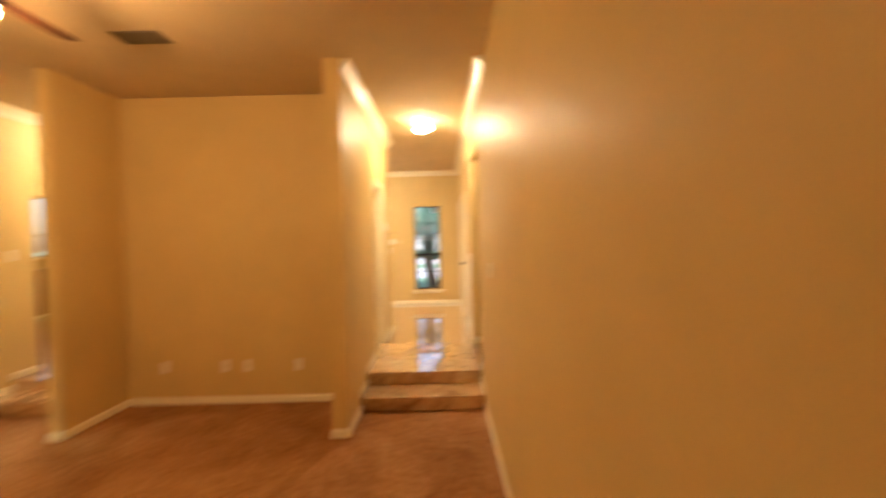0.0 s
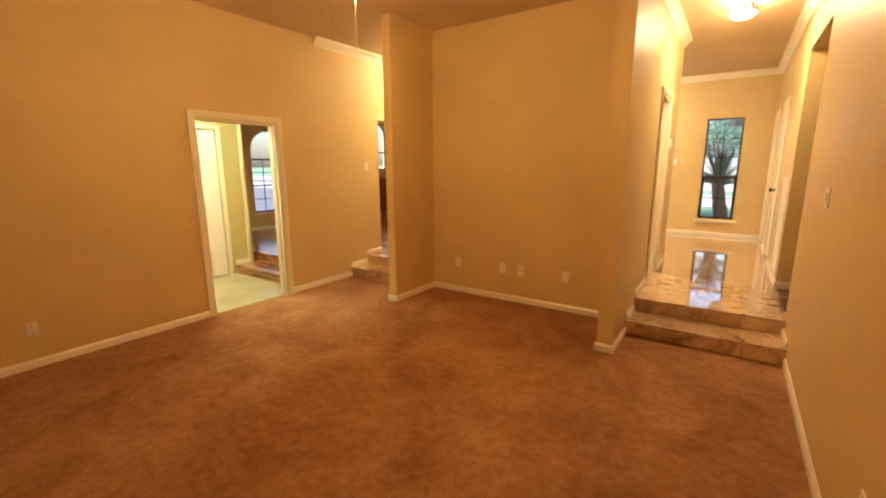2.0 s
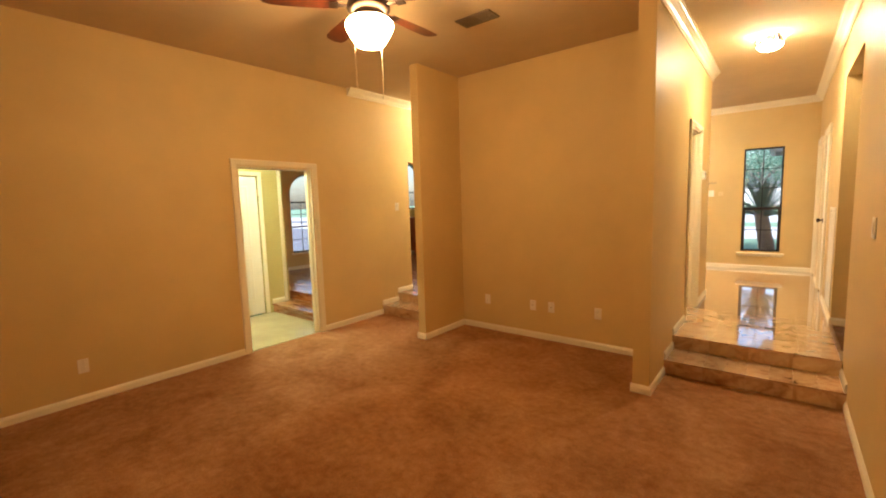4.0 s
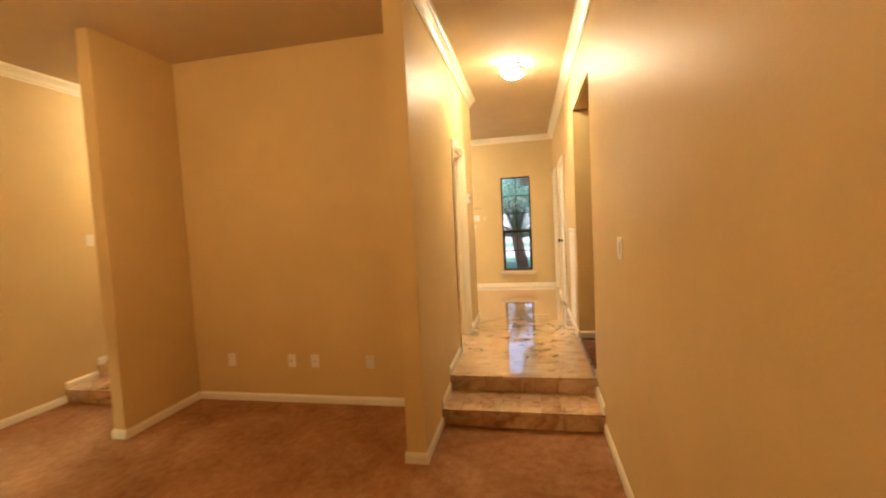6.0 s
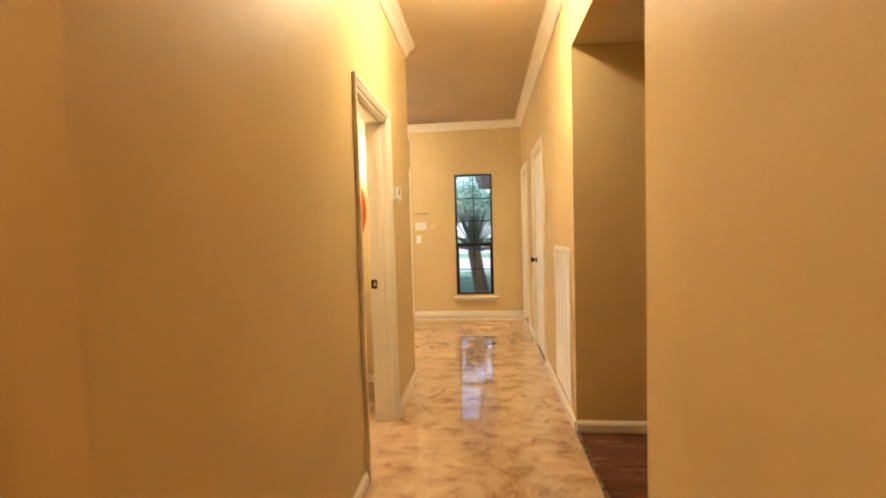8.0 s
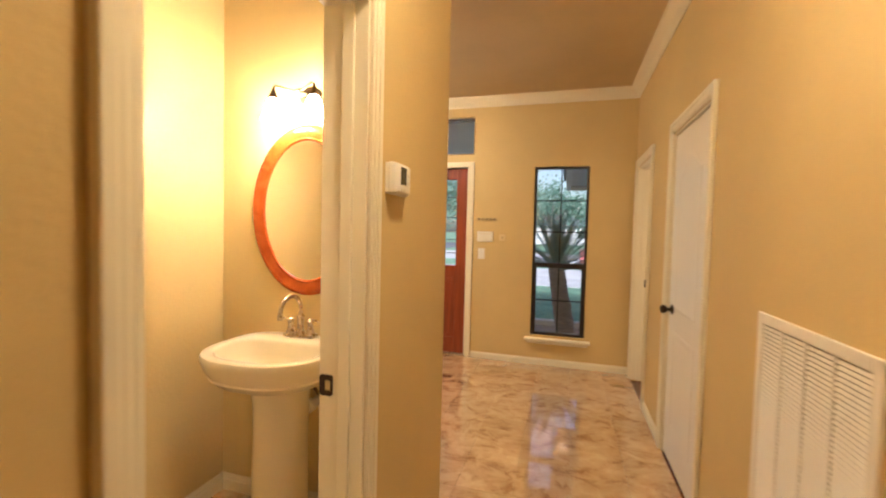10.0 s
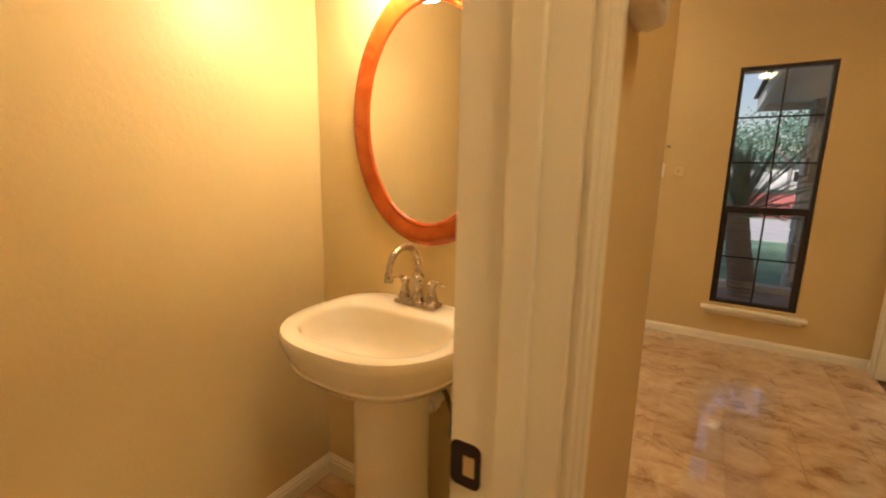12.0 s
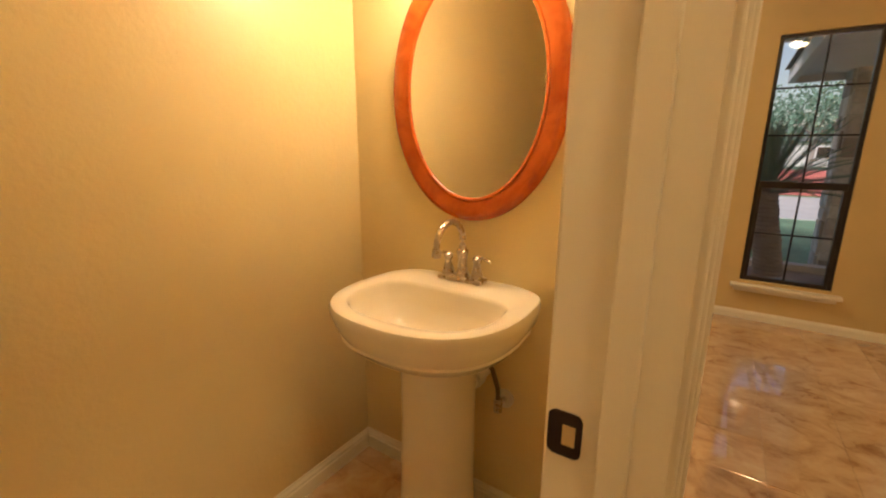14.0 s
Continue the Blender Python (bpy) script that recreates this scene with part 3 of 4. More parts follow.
part("sill", boxes((-2.62, 4.80, H, -1.68, 4.97, H + 0.018), bevel=0.003), M_nickel, d, "pale metal threshold")
d = thing("window_2", "dark-framed transom window above front door", "window", kind="structure")
part("window_frame", boxes((-2.64, 4.84, 2.855, -1.632, 4.90, 2.885), (-2.64, 4.84, 2.485, -1.632, 4.90, 2.501), (-1.648, 4.84, 2.501, -1.632, 4.90, 2.855), (-2.64, 4.84, 2.501, -2.62, 4.90, 2.855)), M_black, d)
g = part("pane", boxes((-2.62, 4.866, 2.501, -1.648, 4.872, 2.855)), M_glass, d, "clear glass")
g.visible_shadow = False


# ---- narrow hall window ----
def hall_window():
    x0, x1, z0, z1, mid = -0.978, -0.431, 0.567, 2.339, 1.312
    w = thing("window_1", "narrow dark bronze divided-light sash window", "window", kind="structure")
    ya, yb = 4.835, 4.885
    part("window_frame", boxes((x0, ya, z0, x0 + 0.026, yb, z1), (x1 - 0.026, ya, z0, x1, yb, z1), (x0 + 0.026, ya, z1 - 0.026, x1 - 0.026, yb, z1), (x0 + 0.026, ya, z0, x1 - 0.026, yb, z0 + 0.03), bevel=0.003), M_black, w)
    part("meeting_rail", boxes((x0 + 0.026, ya - 0.004, mid - 0.028, x1 - 0.026, yb - 0.004, mid + 0.022), bevel=0.004), M_black, w)
    xm = (x0 + x1) / 2
    lower, upper = z0 + 0.03, z1 - 0.026
    bm = boxes((xm - 0.006, ya + 0.012, lower, xm + 0.006, ya + 0.03, mid - 0.028), (xm - 0.006, ya + 0.016, mid + 0.022, xm + 0.006, ya + 0.034, upper))
    rows_low = [lower, (lower + mid - 0.028) / 2, mid - 0.028]
    rows_up = [mid + 0.022 + (upper - mid - 0.022) * k / 3 for k in range(4)]
    for z in (rows_low[1], rows_up[1], rows_up[2]):
        box(bm, x0 + 0.026, ya + 0.013, z - 0.006, x1 - 0.026, ya + 0.031, z + 0.006)
    part("muntins", bm, M_black, w)
    # lower sash stiles
    part("sash_frame", boxes((x0 + 0.026, ya - 0.002, lower, x0 + 0.046, yb - 0.006, mid - 0.028), (x1 - 0.046, ya - 0.002, lower, x1 - 0.026, yb - 0.006, mid - 0.028), bevel=0.002), M_black, w)
    for rows in (rows_low, rows_up):
        for a, b in zip(rows, rows[1:]):
            for p, q in ((x0 + 0.026, xm), (xm, x1 - 0.026)):
                g = part("pane", boxes((p + 0.004, ya + 0.020, a + 0.004, q - 0.004, ya + 0.024, b - 0.004)), M_glass, w)
                g.visible_shadow = False
    part("window_sill", boxes((x0 - 0.055, 4.745, z0 - 0.048, x1 + 0.06, 4.84, z0 - 0.022), bevel=0.006), M_trim, w, "white wooden stool")
    part("apron", boxes((x0 - 0.03, 4.792, z0 - 0.085, x1 + 0.035, 4.812, z0 - 0.048), bevel=0.004), M_trim, w, "white wooden apron")
    part("reveal", boxes((x0 - 0.001, 4.84, z0 - 0.022, x1 + 0.001, 4.97, z0)), M_trim, w)


hall_window()


# ---- arched dining window ----
def arched_ring(bm, x0, x1, ya, yb, z0, spring, inset0, inset1, n=20):
    """A flat arched frame in the plane of constant x between two insets."""
    def outline(i):
        w, c = (yb - ya) / 2 - i, (ya + yb) / 2
        return [(c - w, z0 + i), (c + w, z0 + i)] + [(c + w * math.cos(math.pi * k / n), spring + w * math.sin(math.pi * k / n)) for k in range(n + 1)]
    loops = [[bm.verts.new((x, y, z)) for y, z in outline(i)] for x, i in ((x0, inset0), (x1, inset0), (x1, inset1), (x0, inset1))]
    k = len(loops[0])
    for a, b in zip(loops, loops[1:] + loops[:1]):
        for j in range(k):
            bm.faces.new((a[j], a[(j + 1) % k], b[(j + 1) % k], b[j]))
    return bm


def arched_wall(bm, x0, x1, ya, yb, zlow, ztop, holes, n=20):
    """A wall of constant x from ya to yb with arched holes (y0, y1, sill, spring)."""
    y = ya
    for h0, h1, sill, spring in holes:
        box(bm, x0, y, zlow, x1, h0, ztop)
        box(bm, x0, h0, zlow, x1, h1, sill)
        c, w = (h0 + h1) / 2, (h1 - h0) / 2
        for k in range(n):
            t0, t1 = math.pi * k / n, math.pi * (k + 1) / n
            pts = [(c + w * math.cos(t0), spring + w * math.sin(t0)), (c + w * math.cos(t1), spring + w * math.sin(t1))]
            quad = [pts[0], (pts[0][0], ztop), (pts[1][0], ztop), pts[1]]
            front, back = [bm.verts.new((x1, a, b)) for a, b in quad], [bm.verts.new((x0, a, b)) for a, b in quad]
            bm.faces.new(front)
            bm.faces.new(back[::-1])
            bm.faces.new((front[0], front[3], back[3], back[0]))
        y = h1
    box(bm, x0, y, zlow, x1, yb, ztop)
    return bm


AW = (0.64, 1.52, 0.61, 1.84)
AW2 = (4.05, 4.70, 1.45, 2.35)
structure("wall_dining_west", arched_wall(bmesh.new(), -8.66, -8.5, -0.66, 4.97, 0, TOP, [AW, AW2]), M_wall, "orange-tan dining wall with arched windows", "wall")
for name, (a, b, sill, spring), bars, cols in (("window_3", AW, (1.163, 1.687), 3), ("window_4", AW2, (1.9,), 1)):
    w = thing(name, "arched divided-light dining window in dark frame", "window", kind="structure")
    part("window_frame", arched_ring(bmesh.new(), -8.60, -8.56, a, b, sill, spring, 0.0, 0.03), M_black, w)
    bm = bmesh.new()
    for z in bars:
        box(bm, -8.60, a + 0.03, z - 0.016, -8.57, b - 0.03, z + 0.016)
    for z in ((sill + bars[0]) / 2, (bars[0] + bars[-1]) / 2 + 0.001):
        box(bm, -8.595, a + 0.03, z - 0.006, -8.575, b - 0.03, z + 0.006)
    for k in range(1, cols):
        y = a + (b - a) * k / cols
        box(bm, -8.594, y - 0.006, sill + 0.03, -8.576, y + 0.006, bars[-1])
    part("muntins", bm, M_black, w)
    bm = bmesh.new()
    c, r = (a + b) / 2, (b - a) / 2 - 0.004
    outline = [(a + 0.004, sill), (b - 0.004, sill)] + [(c + r * math.cos(math.pi * k / 20), spring + r * math.sin(math.pi * k / 20)) for k in range(21)]
    la, lb = ([bm.verts.new((x, y, z)) for y, z in outline] for x in (-8.587, -8.583))
    bm.faces.new(la), bm.faces.new(lb)
    for k in range(len(la)):
        bm.faces.new((la[k], la[(k + 1) % len(la)], lb[(k + 1) % len(la)], lb[k]))
    g = part("pane", bm, M_glass, w, "clear glass")
    g.visible_shadow = False
    part("window_sill", boxes((-8.52, a - 0.04, sill - 0.03, -8.46, b + 0.04, sill), bevel=0.004), M_trim, w)


# ---- steps ----
def tile_mesh(name, w, dpt, h, mat):
    bm = boxes((0, 0, -h, w, dpt, 0))
    top = [e for e in bm.edges if all(v.co.z > -1e-6 for v in e.verts)]
    bmesh.ops.bevel(bm, geom=top, offset=0.0007, segments=1, affect="EDGES")
    return mesh_of(name, bm, mat)


def step(name, x0, x1, y0, y1, z, label, cols=8):
    """A marble-clad step with its own tread and riser tiles."""
    s = thing(name, label, "step", kind="structure")
    part("core", boxes((x0, y0 + 0.012, -0.05, x1, y1 + 0.03, z - 0.013)), M_grout, s)
    w = (x1 - x0) / cols
    me = tile_mesh("tread_tile", w - 0.002, y1 - y0 + 0.016, 0.013, M_marble_step)
    for k in range(cols):
        t = new("tread_tile", me)
        t.parent, t.location = s, (x0 + k * w + 0.001, y0 - 0.006, z)
    cols2 = max(2, cols // 2)
    w = (x1 - x0) / cols2
    bm = boxes((0, 0, 0, w - 0.002, 0.012, R - 0.014), bevel=0.001)
    me = mesh_of("riser_tile", bm, M_marble_step)
    for k in range(cols2):
        t = new("riser_tile", me)
        t.parent, t.location = s, (x0 + k * w + 0.001, y0, z - R + 0.0005)
    return s


step("step_lower", -1.175, 0.0, -0.305, 0.055, R, "polished brown marble-tiled step rising from carpet")
s = step("step_upper", -1.175, 0.0, 0.055, 0.0735, 2 * R - 0.001, "polished brown marble-tiled top step into hall")
step("step_stair_lower", XL, XS, -0.205, 0.115, R, "tan marble-tiled step in side passage")
step("step_stair_upper", XL, XS, 0.115, 0.135, 2 * R - 0.001, "tan marble-tiled top step in side passage")


def wood_step(name, x0, x1, y0, y1, z, label):
    s = thing(name, label, "step", kind="structure")
    part("riser", boxes((x0, y0, -0.05, x1, y0 + 0.02, z - 0.025)), M_oakfloor, s)
    part("tread", boxes((x0, y0 - 0.02, z - 0.025, x1, y1, z), bevel=0.006), M_oakfloor, s)


wood_step("step_wood_lower", -6.418, -5.002, -1.03, -0.60, R, "stained oak step up from utility passage")
wood_step("step_wood_upper", -6.53, -5.002, -0.664, -0.62, H + 0.002, "stained oak top step to dining room")
structure("threshold_strip", boxes((-0.012, 0.085, H - 0.004, 0.014, 1.225, H + 0.006), bevel=0.002), M_nickel, "pale metal threshold strip between marble and wood", "threshold")


# ---- lamps ----
def flush_lamp(name, at, label, glass=None):
    """A flush ceiling lamp: canopy, bulbs, ribbed glass bowl with a bronze band and finial; ribs and an added disc
    shape its light.
    """
    lamp = thing(name, label, "ceiling lamp", at=at)
    part("canopy", lathe(bmesh.new(), [(0.001, 0), (0.075, 0), (0.07, -0.012), (0.03, -0.022), (0.001, -0.022)], 32), M_fixture, lamp, "bronze canopy", True)
    part("stem", lathe(bmesh.new(), [(0.001, -0.02), (0.006, -0.02), (0.006, -0.148), (0.001, -0.148)], 12), M_fixture, lamp)
    for k in range(2):
        a = math.pi * k + 0.5
        part("bulb", lathe(bmesh.new(), [(0.001, -0.034), (0.006, -0.037), (0.011, -0.047), (0.011, -0.055), (0.006, -0.064), (0.001, -0.067)], 16, (0.058 * math.cos(a), 0.058 * math.sin(a), 0)), M_bulb, lamp, "lit bulb", True)
    bowl = [(0.001, -0.142), (0.05, -0.139), (0.09, -0.126), (0.118, -0.104), (0.124, -0.094), (0.118, -0.096), (0.088, -0.118), (0.05, -0.131), (0.001, -0.134)]
    bowl = [(r * 0.86, z) for r, z in bowl]
    part("bowl", lathe(bmesh.new(), bowl, 40), glass or M_hallbowl, lamp, "lit frosted glass bowl", True)
    part("band", lathe(bmesh.new(), [(0.107, -0.098), (0.114, -0.099), (0.116, -0.090), (0.111, -0.084), (0.107, -0.086), (0.1065, -0.09)], 40), M_fixture, lamp, "bronze rim band", True)
    # unseen disc, added to stop the bulbs' light going down
    part("reflector", lathe(bmesh.new(), [(0.008, -0.0855), (0.104, -0.0855), (0.104, -0.088), (0.008, -0.088)], 40), M_trim, lamp, "white enamelled disc added to block bulbs below")
    part("finial", lathe(bmesh.new(), [(0.001, -0.140), (0.011, -0.143), (0.012, -0.149), (0.005, -0.155), (0.007, -0.161), (0.001, -0.167)], 14), M_fixture, lamp, "bronze finial", True)
    # arm widths and spacing are set to throw ray shadows on the ceiling
    for k in range(9):
        a = 2 * math.pi * (k + 0.35 * math.sin(k * 2.1)) / 9
        c, s_ = math.cos(a), math.sin(a)
        bm = bmesh.new()
        wdt = 0.016 + 0.008 * math.sin(k * 1.7)
        tube(bm, [(0.104 * c, 0.104 * s_, -0.092), (0.112 * c, 0.112 * s_, -0.06), (0.098 * c, 0.098 * s_, -0.024), (0.07 * c, 0.07 * s_, -0.012)], wdt * 0.6, 6)
        part("rib", bm, M_fixture, lamp, "bronze bowl arm, widened to cast ceiling rays", True)
    return lamp


flush_lamp("ceiling_lamp", (-0.575, 1.03, TOP), "lit flush ceiling lamp with frosted bowl in hall")
# out-of-view foyer lamp, added to brighten the front wall
flush_lamp("ceiling_lamp", (-2.45, 3.55, TOP), "unseen flush ceiling lamp added to light foyer", M_foyerbowl)
flush_lamp("ceiling_lamp", (-4.28, 1.05, TOP), "lit flush ceiling lamp over side passage", M_passagebowl)

# washroom vanity light
v = thing("vanity_light", "two-arm antique bronze vanity light, lit, above mirror", "wall lamp", at=(-1.832, 2.055, 2.262))
bm = lathe(bmesh.new(), [(0.001, 0), (0.062, 0), (0.061, 0.006), (0.052, 0.012), (0.045, 0.013), (0.040, 0.020), (0.026, 0.027), (0.001, 0.029)], 36, sx=1.0, sy=0.78)
bmesh.ops.rotate(bm, verts=bm.verts, cent=(0, 0, 0), matrix=Matrix.Rotation(radians(90), 3, "X"))
part("backplate", bm, M_fixture, v, "", True)
part("boss", lathe(bmesh.new(), [(0.001, -0.020), (0.010, -0.018), (0.020, -0.006), (0.021, 0.004), (0.012, 0.016), (0.001, 0.019)], 20, (0, -0.062, -0.004)), M_fixture, v, "", True)
part("stem", tube(bmesh.new(), [(0, -0.02, 0.0), (0, -0.062, -0.002), (0, -0.095, 0.008)], 0.009, 12), M_fixture, v, "", True)
for side in (-1, 1):
    arm = [(0, -0.095, 0.008), (0.022 * side, -0.106, 0.001), (0.048 * side, -0.120, 0.003), (0.075 * side, -0.132, 0.014), (0.094 * side, -0.138, 0.018), (0.104 * side, -0.138, 0.012), (0.106 * side, -0.138, -0.004)]
    part("arm", tube(bmesh.new(), arm, 0.0058, 10), M_fixture, v, "", True)
    at = (0.106 * side, -0.138, -0.004)
    cap = part("shade_cap", lathe(bmesh.new(), [(0.001, 0.006), (0.007, 0.005), (0.009, -0.002), (0.013, -0.010), (0.021, -0.028), (0.024, -0.036), (0.022, -0.038), (0.001, -0.034)], 24, at), M_fixture, v, "bronze bell-shaped shade holder", True)
    glass = [(0.001, -0.039), (0.020, -0.039), (0.027, -0.050), (0.034, -0.072), (0.040, -0.098), (0.049, -0.122), (0.053, -0.132), (0.051, -0.132), (0.046, -0.120), (0.001, -0.112)]
    part("glass_shade", lathe(bmesh.new(), glass, 28, at), M_bathbulb, cap, "lit frosted flared glass shade", True)

# utility passage ceiling light
u = thing("utility_light", "greenish fluorescent ceiling panel in utility passage", "ceiling light", at=(-5.62, -1.95, 2.70))
part("frame", boxes((-0.17, -0.62, -0.05, 0.17, -0.60, 0), (-0.17, 0.60, -0.05, 0.17, 0.62, 0), (-0.17, -0.6, -0.05, -0.15, 0.6, 0), (0.15, -0.6, -0.05, 0.17, 0.6, 0)), M_trim, u)
part("diffuser", boxes((-0.15, -0.6, -0.045, 0.15, 0.6, -0.03)), M_tube, u)


# ---- ceiling fan ----
def ceiling_fan():
    f = thing("ceiling_fan", "ceiling fan with reddish wooden blades and lit frosted globe", "ceiling fan", at=(-2.555, -2.34, 0))
    part("canopy", lathe(bmesh.new(), [(0.001, TOP), (0.075, TOP), (0.072, TOP - 0.02), (0.04, TOP - 0.055), (0.014, TOP - 0.065), (0.001, TOP - 0.065)], 28), M_brass, f, "brass canopy", True)
    part("downrod", lathe(bmesh.new(), [(0.001, 3.03), (0.012, 3.03), (0.012, 2.87), (0.001, 2.87)], 14), M_brass, f, "", True)
    part("motor_housing", lathe(bmesh.new(), [(0.001, 2.885), (0.05, 2.885), (0.10, 2.87), (0.135, 2.85), (0.138, 2.815), (0.125, 2.80), (0.10, 2.795), (0.098, 2.775), (0.10, 2.752), (0.06, 2.748), (0.001, 2.748)], 36), M_bronze, f, "dark bronze motor housing", True)
    globe = [(0.001, 2.758), (0.11, 2.756), (0.138, 2.746), (0.152, 2.728), (0.153, 2.706), (0.143, 2.682), (0.123, 2.650), (0.102, 2.616), (0.086, 2.598), (0.052, 2.588), (0.001, 2.585)]
    part("globe", lathe(bmesh.new(), globe, 36), M_globe, f, "lit frosted glass globe", True)
    part("uplight_glass", lathe(bmesh.new(), [(0.013, 2.887), (0.05, 2.889), (0.082, 2.905), (0.09, 2.928), (0.082, 2.95), (0.05, 2.958), (0.013, 2.958)], 30), M_uplight, f, "lit frosted uplight glass", True)
    for k in range(5):
        a = 2 * math.pi * k / 5 + 0.33
        m = Matrix.Rotation(a, 4, "Z")
        iron = bmesh.new()
        box(iron, 0.10, -0.02, 2.825, 0.20, 0.02, 2.833, 0.002)
        box(iron, 0.19, -0.045, 2.827, 0.25, 0.045, 2.833, 0.002)
        bmesh.ops.transform(iron, matrix=m, verts=iron.verts)
        blade_iron = part("blade_iron", iron, M_bronze, f, "dark bronze blade iron")
        bm = bmesh.new()
        outline = [(0.20, -0.05), (0.30, -0.062), (0.50, -0.072), (0.60, -0.07), (0.645, -0.055), (0.66, -0.02), (0.66, 0.02), (0.645, 0.055), (0.60, 0.07), (0.50, 0.072), (0.30, 0.062), (0.20, 0.05)]
        bm.faces.new([bm.verts.new((x, y, 2.838 + 0.18 * y)) for x, y in outline])
        bmesh.ops.solidify(bm, geom=bm.faces[:], thickness=0.007)
        bmesh.ops.transform(bm, matrix=m, verts=bm.verts)
        part("blade", bm, M_blade, f, "reddish-brown wooden blade")
    for dx, dy, z in ((-0.02, -0.105, 2.345), (-0.005, 0.10, 2.305)):
        chain = part("pull_chain", tube(bmesh.new(), [(dx, dy, 2.76), (dx * 1.05, dy * 1.05, 2.6), (dx * 1.05, dy * 1.05, z)], 0.0022, 6), M_chain, f, "thin pale pull chain")
        part("fob", lathe(bmesh.new(), [(0.001, z), (0.005, z - 0.002), (0.008, z - 0.018), (0.006, z - 0.028), (0.001, z - 0.031)], 12, (dx * 1.05, dy * 1.05, 0)), M_chain, chain, "", True)


ceiling_fan()


# ---- vents ----
v = thing("ceiling_vent", "dark metal louvred air register in ceiling", "air vent", at=(-2.46, -1.225, TOP))
part("frame", boxes((-0.165, -0.087, -0.012, 0.165, -0.075, 0), (-0.165, 0.075, -0.012, 0.165, 0.087, 0), (-0.165, -0.075, -0.012, -0.15, 0.075, 0), (0.15, -0.075, -0.012, 0.165, 0.075, 0), (-0.009, -0.075, -0.012, 0.009, 0.075, 0), bevel=0.002), M_register, v)
part("backing", boxes((-0.15, -0.075, -0.004, 0.15, 0.075, -0.001)), M_void, v)
slat = mesh_of("slat", boxes((-0.07, -0.0045, -0.011, 0.07, 0.0045, -0.0085)), M_register)
for side in (-1, 1):
    for k in range(9):
        o = new("slat", slat)
        o.parent, o.matrix_local = v, pose(side * 0.0795, -0.064 + 0.016 * k, 0, 0, 0, 0)

v = thing("return_air_grille", "white enamelled return-air grille low on hall wall", "air vent", at=(0.0, 0, 0))
gy0, gy1, gz0, gz1 = 1.338, 1.925, 0.36, 1.397
part("frame", boxes((-0.011, gy0, gz0, 0, gy0 + 0.035, gz1), (-0.011, gy1 - 0.035, gz0, 0, gy1, gz1), (-0.011, gy0 + 0.035, gz1 - 0.035, 0, gy1 - 0.035, gz1), (-0.011, gy0 + 0.035, gz0, 0, gy1 - 0.035, gz0 + 0.035), bevel=0.003), M_vent, v)
# plain darker sheet set behind the slats
part("backing", boxes((-0.003, gy0 + 0.03, gz0 + 0.03, -0.001, gy1 - 0.03, gz1 - 0.03)), M_grille_back, v, "grey-brown sheet behind slats")
bars = boxes(*[(-0.0095, gy0 + 0.035 + (gy1 - gy0 - 0.07) * k / 4 - 0.005, gz0 + 0.035, -0.003, gy0 + 0.035 + (gy1 - gy0 - 0.07) * k / 4 + 0.005, gz1 - 0.035) for k in (1, 2, 3)])
part("mullions", bars, M_vent, v)
bm = bmesh.new()
box(bm, -0.0006, 0, -0.005, 0.0006, gy1 - gy0 - 0.072, 0.005)
slat = mesh_of("slat", bm, M_vent)
count = 72
for k in range(count):
    o = new("slat", slat)
    o.parent = v
    o.matrix_local = pose(-0.0062, gy0 + 0.036, gz0 + 0.045 + (gz1 - gz0 - 0.09) * k / (count - 1), 0, 42, 0)


# ---- outlets and switches ----
def plate(name, label, category, at, facing, kind, w=0.072, h=0.115, mat=None):
    """A wall plate at a place on a wall; facing turns it about z (0: faces -y)."""
    p = thing(name, label, category)
    p.matrix_world = pose(*at, 0, 0, facing)
    mat = mat or M_plastic
    part("cover", boxes((-w / 2, -0.006, -h / 2, w / 2, 0, h / 2), bevel=0.0028), mat, p)
    if kind == "outlet":
        for z in (-0.021, 0.021):
            sock = part("socket", lathe(bmesh.new(), [(0.001, 0), (0.017, 0), (0.016, 0.003), (0.001, 0.003)], 20), mat, p)
            sock.matrix_local = pose(0, -0.0055, z, 90, 0, 0)
            part("slot", boxes((-0.0075, 0.004, 0.0028, -0.005, 0.0105, 0.0034), (0.005, 0.004, 0.0028, 0.0075, 0.0105, 0.0034), (-0.002, -0.009, 0.0028, 0.002, -0.005, 0.0034)), M_void, sock)
    elif kind == "jack":
        part("jack", lathe(bmesh.new(), [(0.001, 0), (0.009, 0), (0.008, 0.004), (0.004, 0.009), (0.001, 0.009)], 14), M_nickel, p, "metal cable jack").matrix_local = pose(0, -0.0055, 0, 90, 0, 0)
    elif kind == "rocker":
        part("rocker", boxes((-0.016, -0.0105, -0.033, 0.016, -0.005, 0.033), bevel=0.002), mat, p)
    elif kind == "toggle":
        part("toggle", boxes((-0.005, -0.018, -0.004, 0.005, -0.005, 0.014), bevel=0.002), mat, p)
    for z in (-h / 2 + 0.014, h / 2 - 0.014):
        part("screw", lathe(bmesh.new(), [(0.0005, 0), (0.003, 0), (0.0025, 0.0012), (0.0005, 0.0012)], 8), M_nickel, p).matrix_local = pose(0, -0.0058, z, 90, 0, 0)
    return p


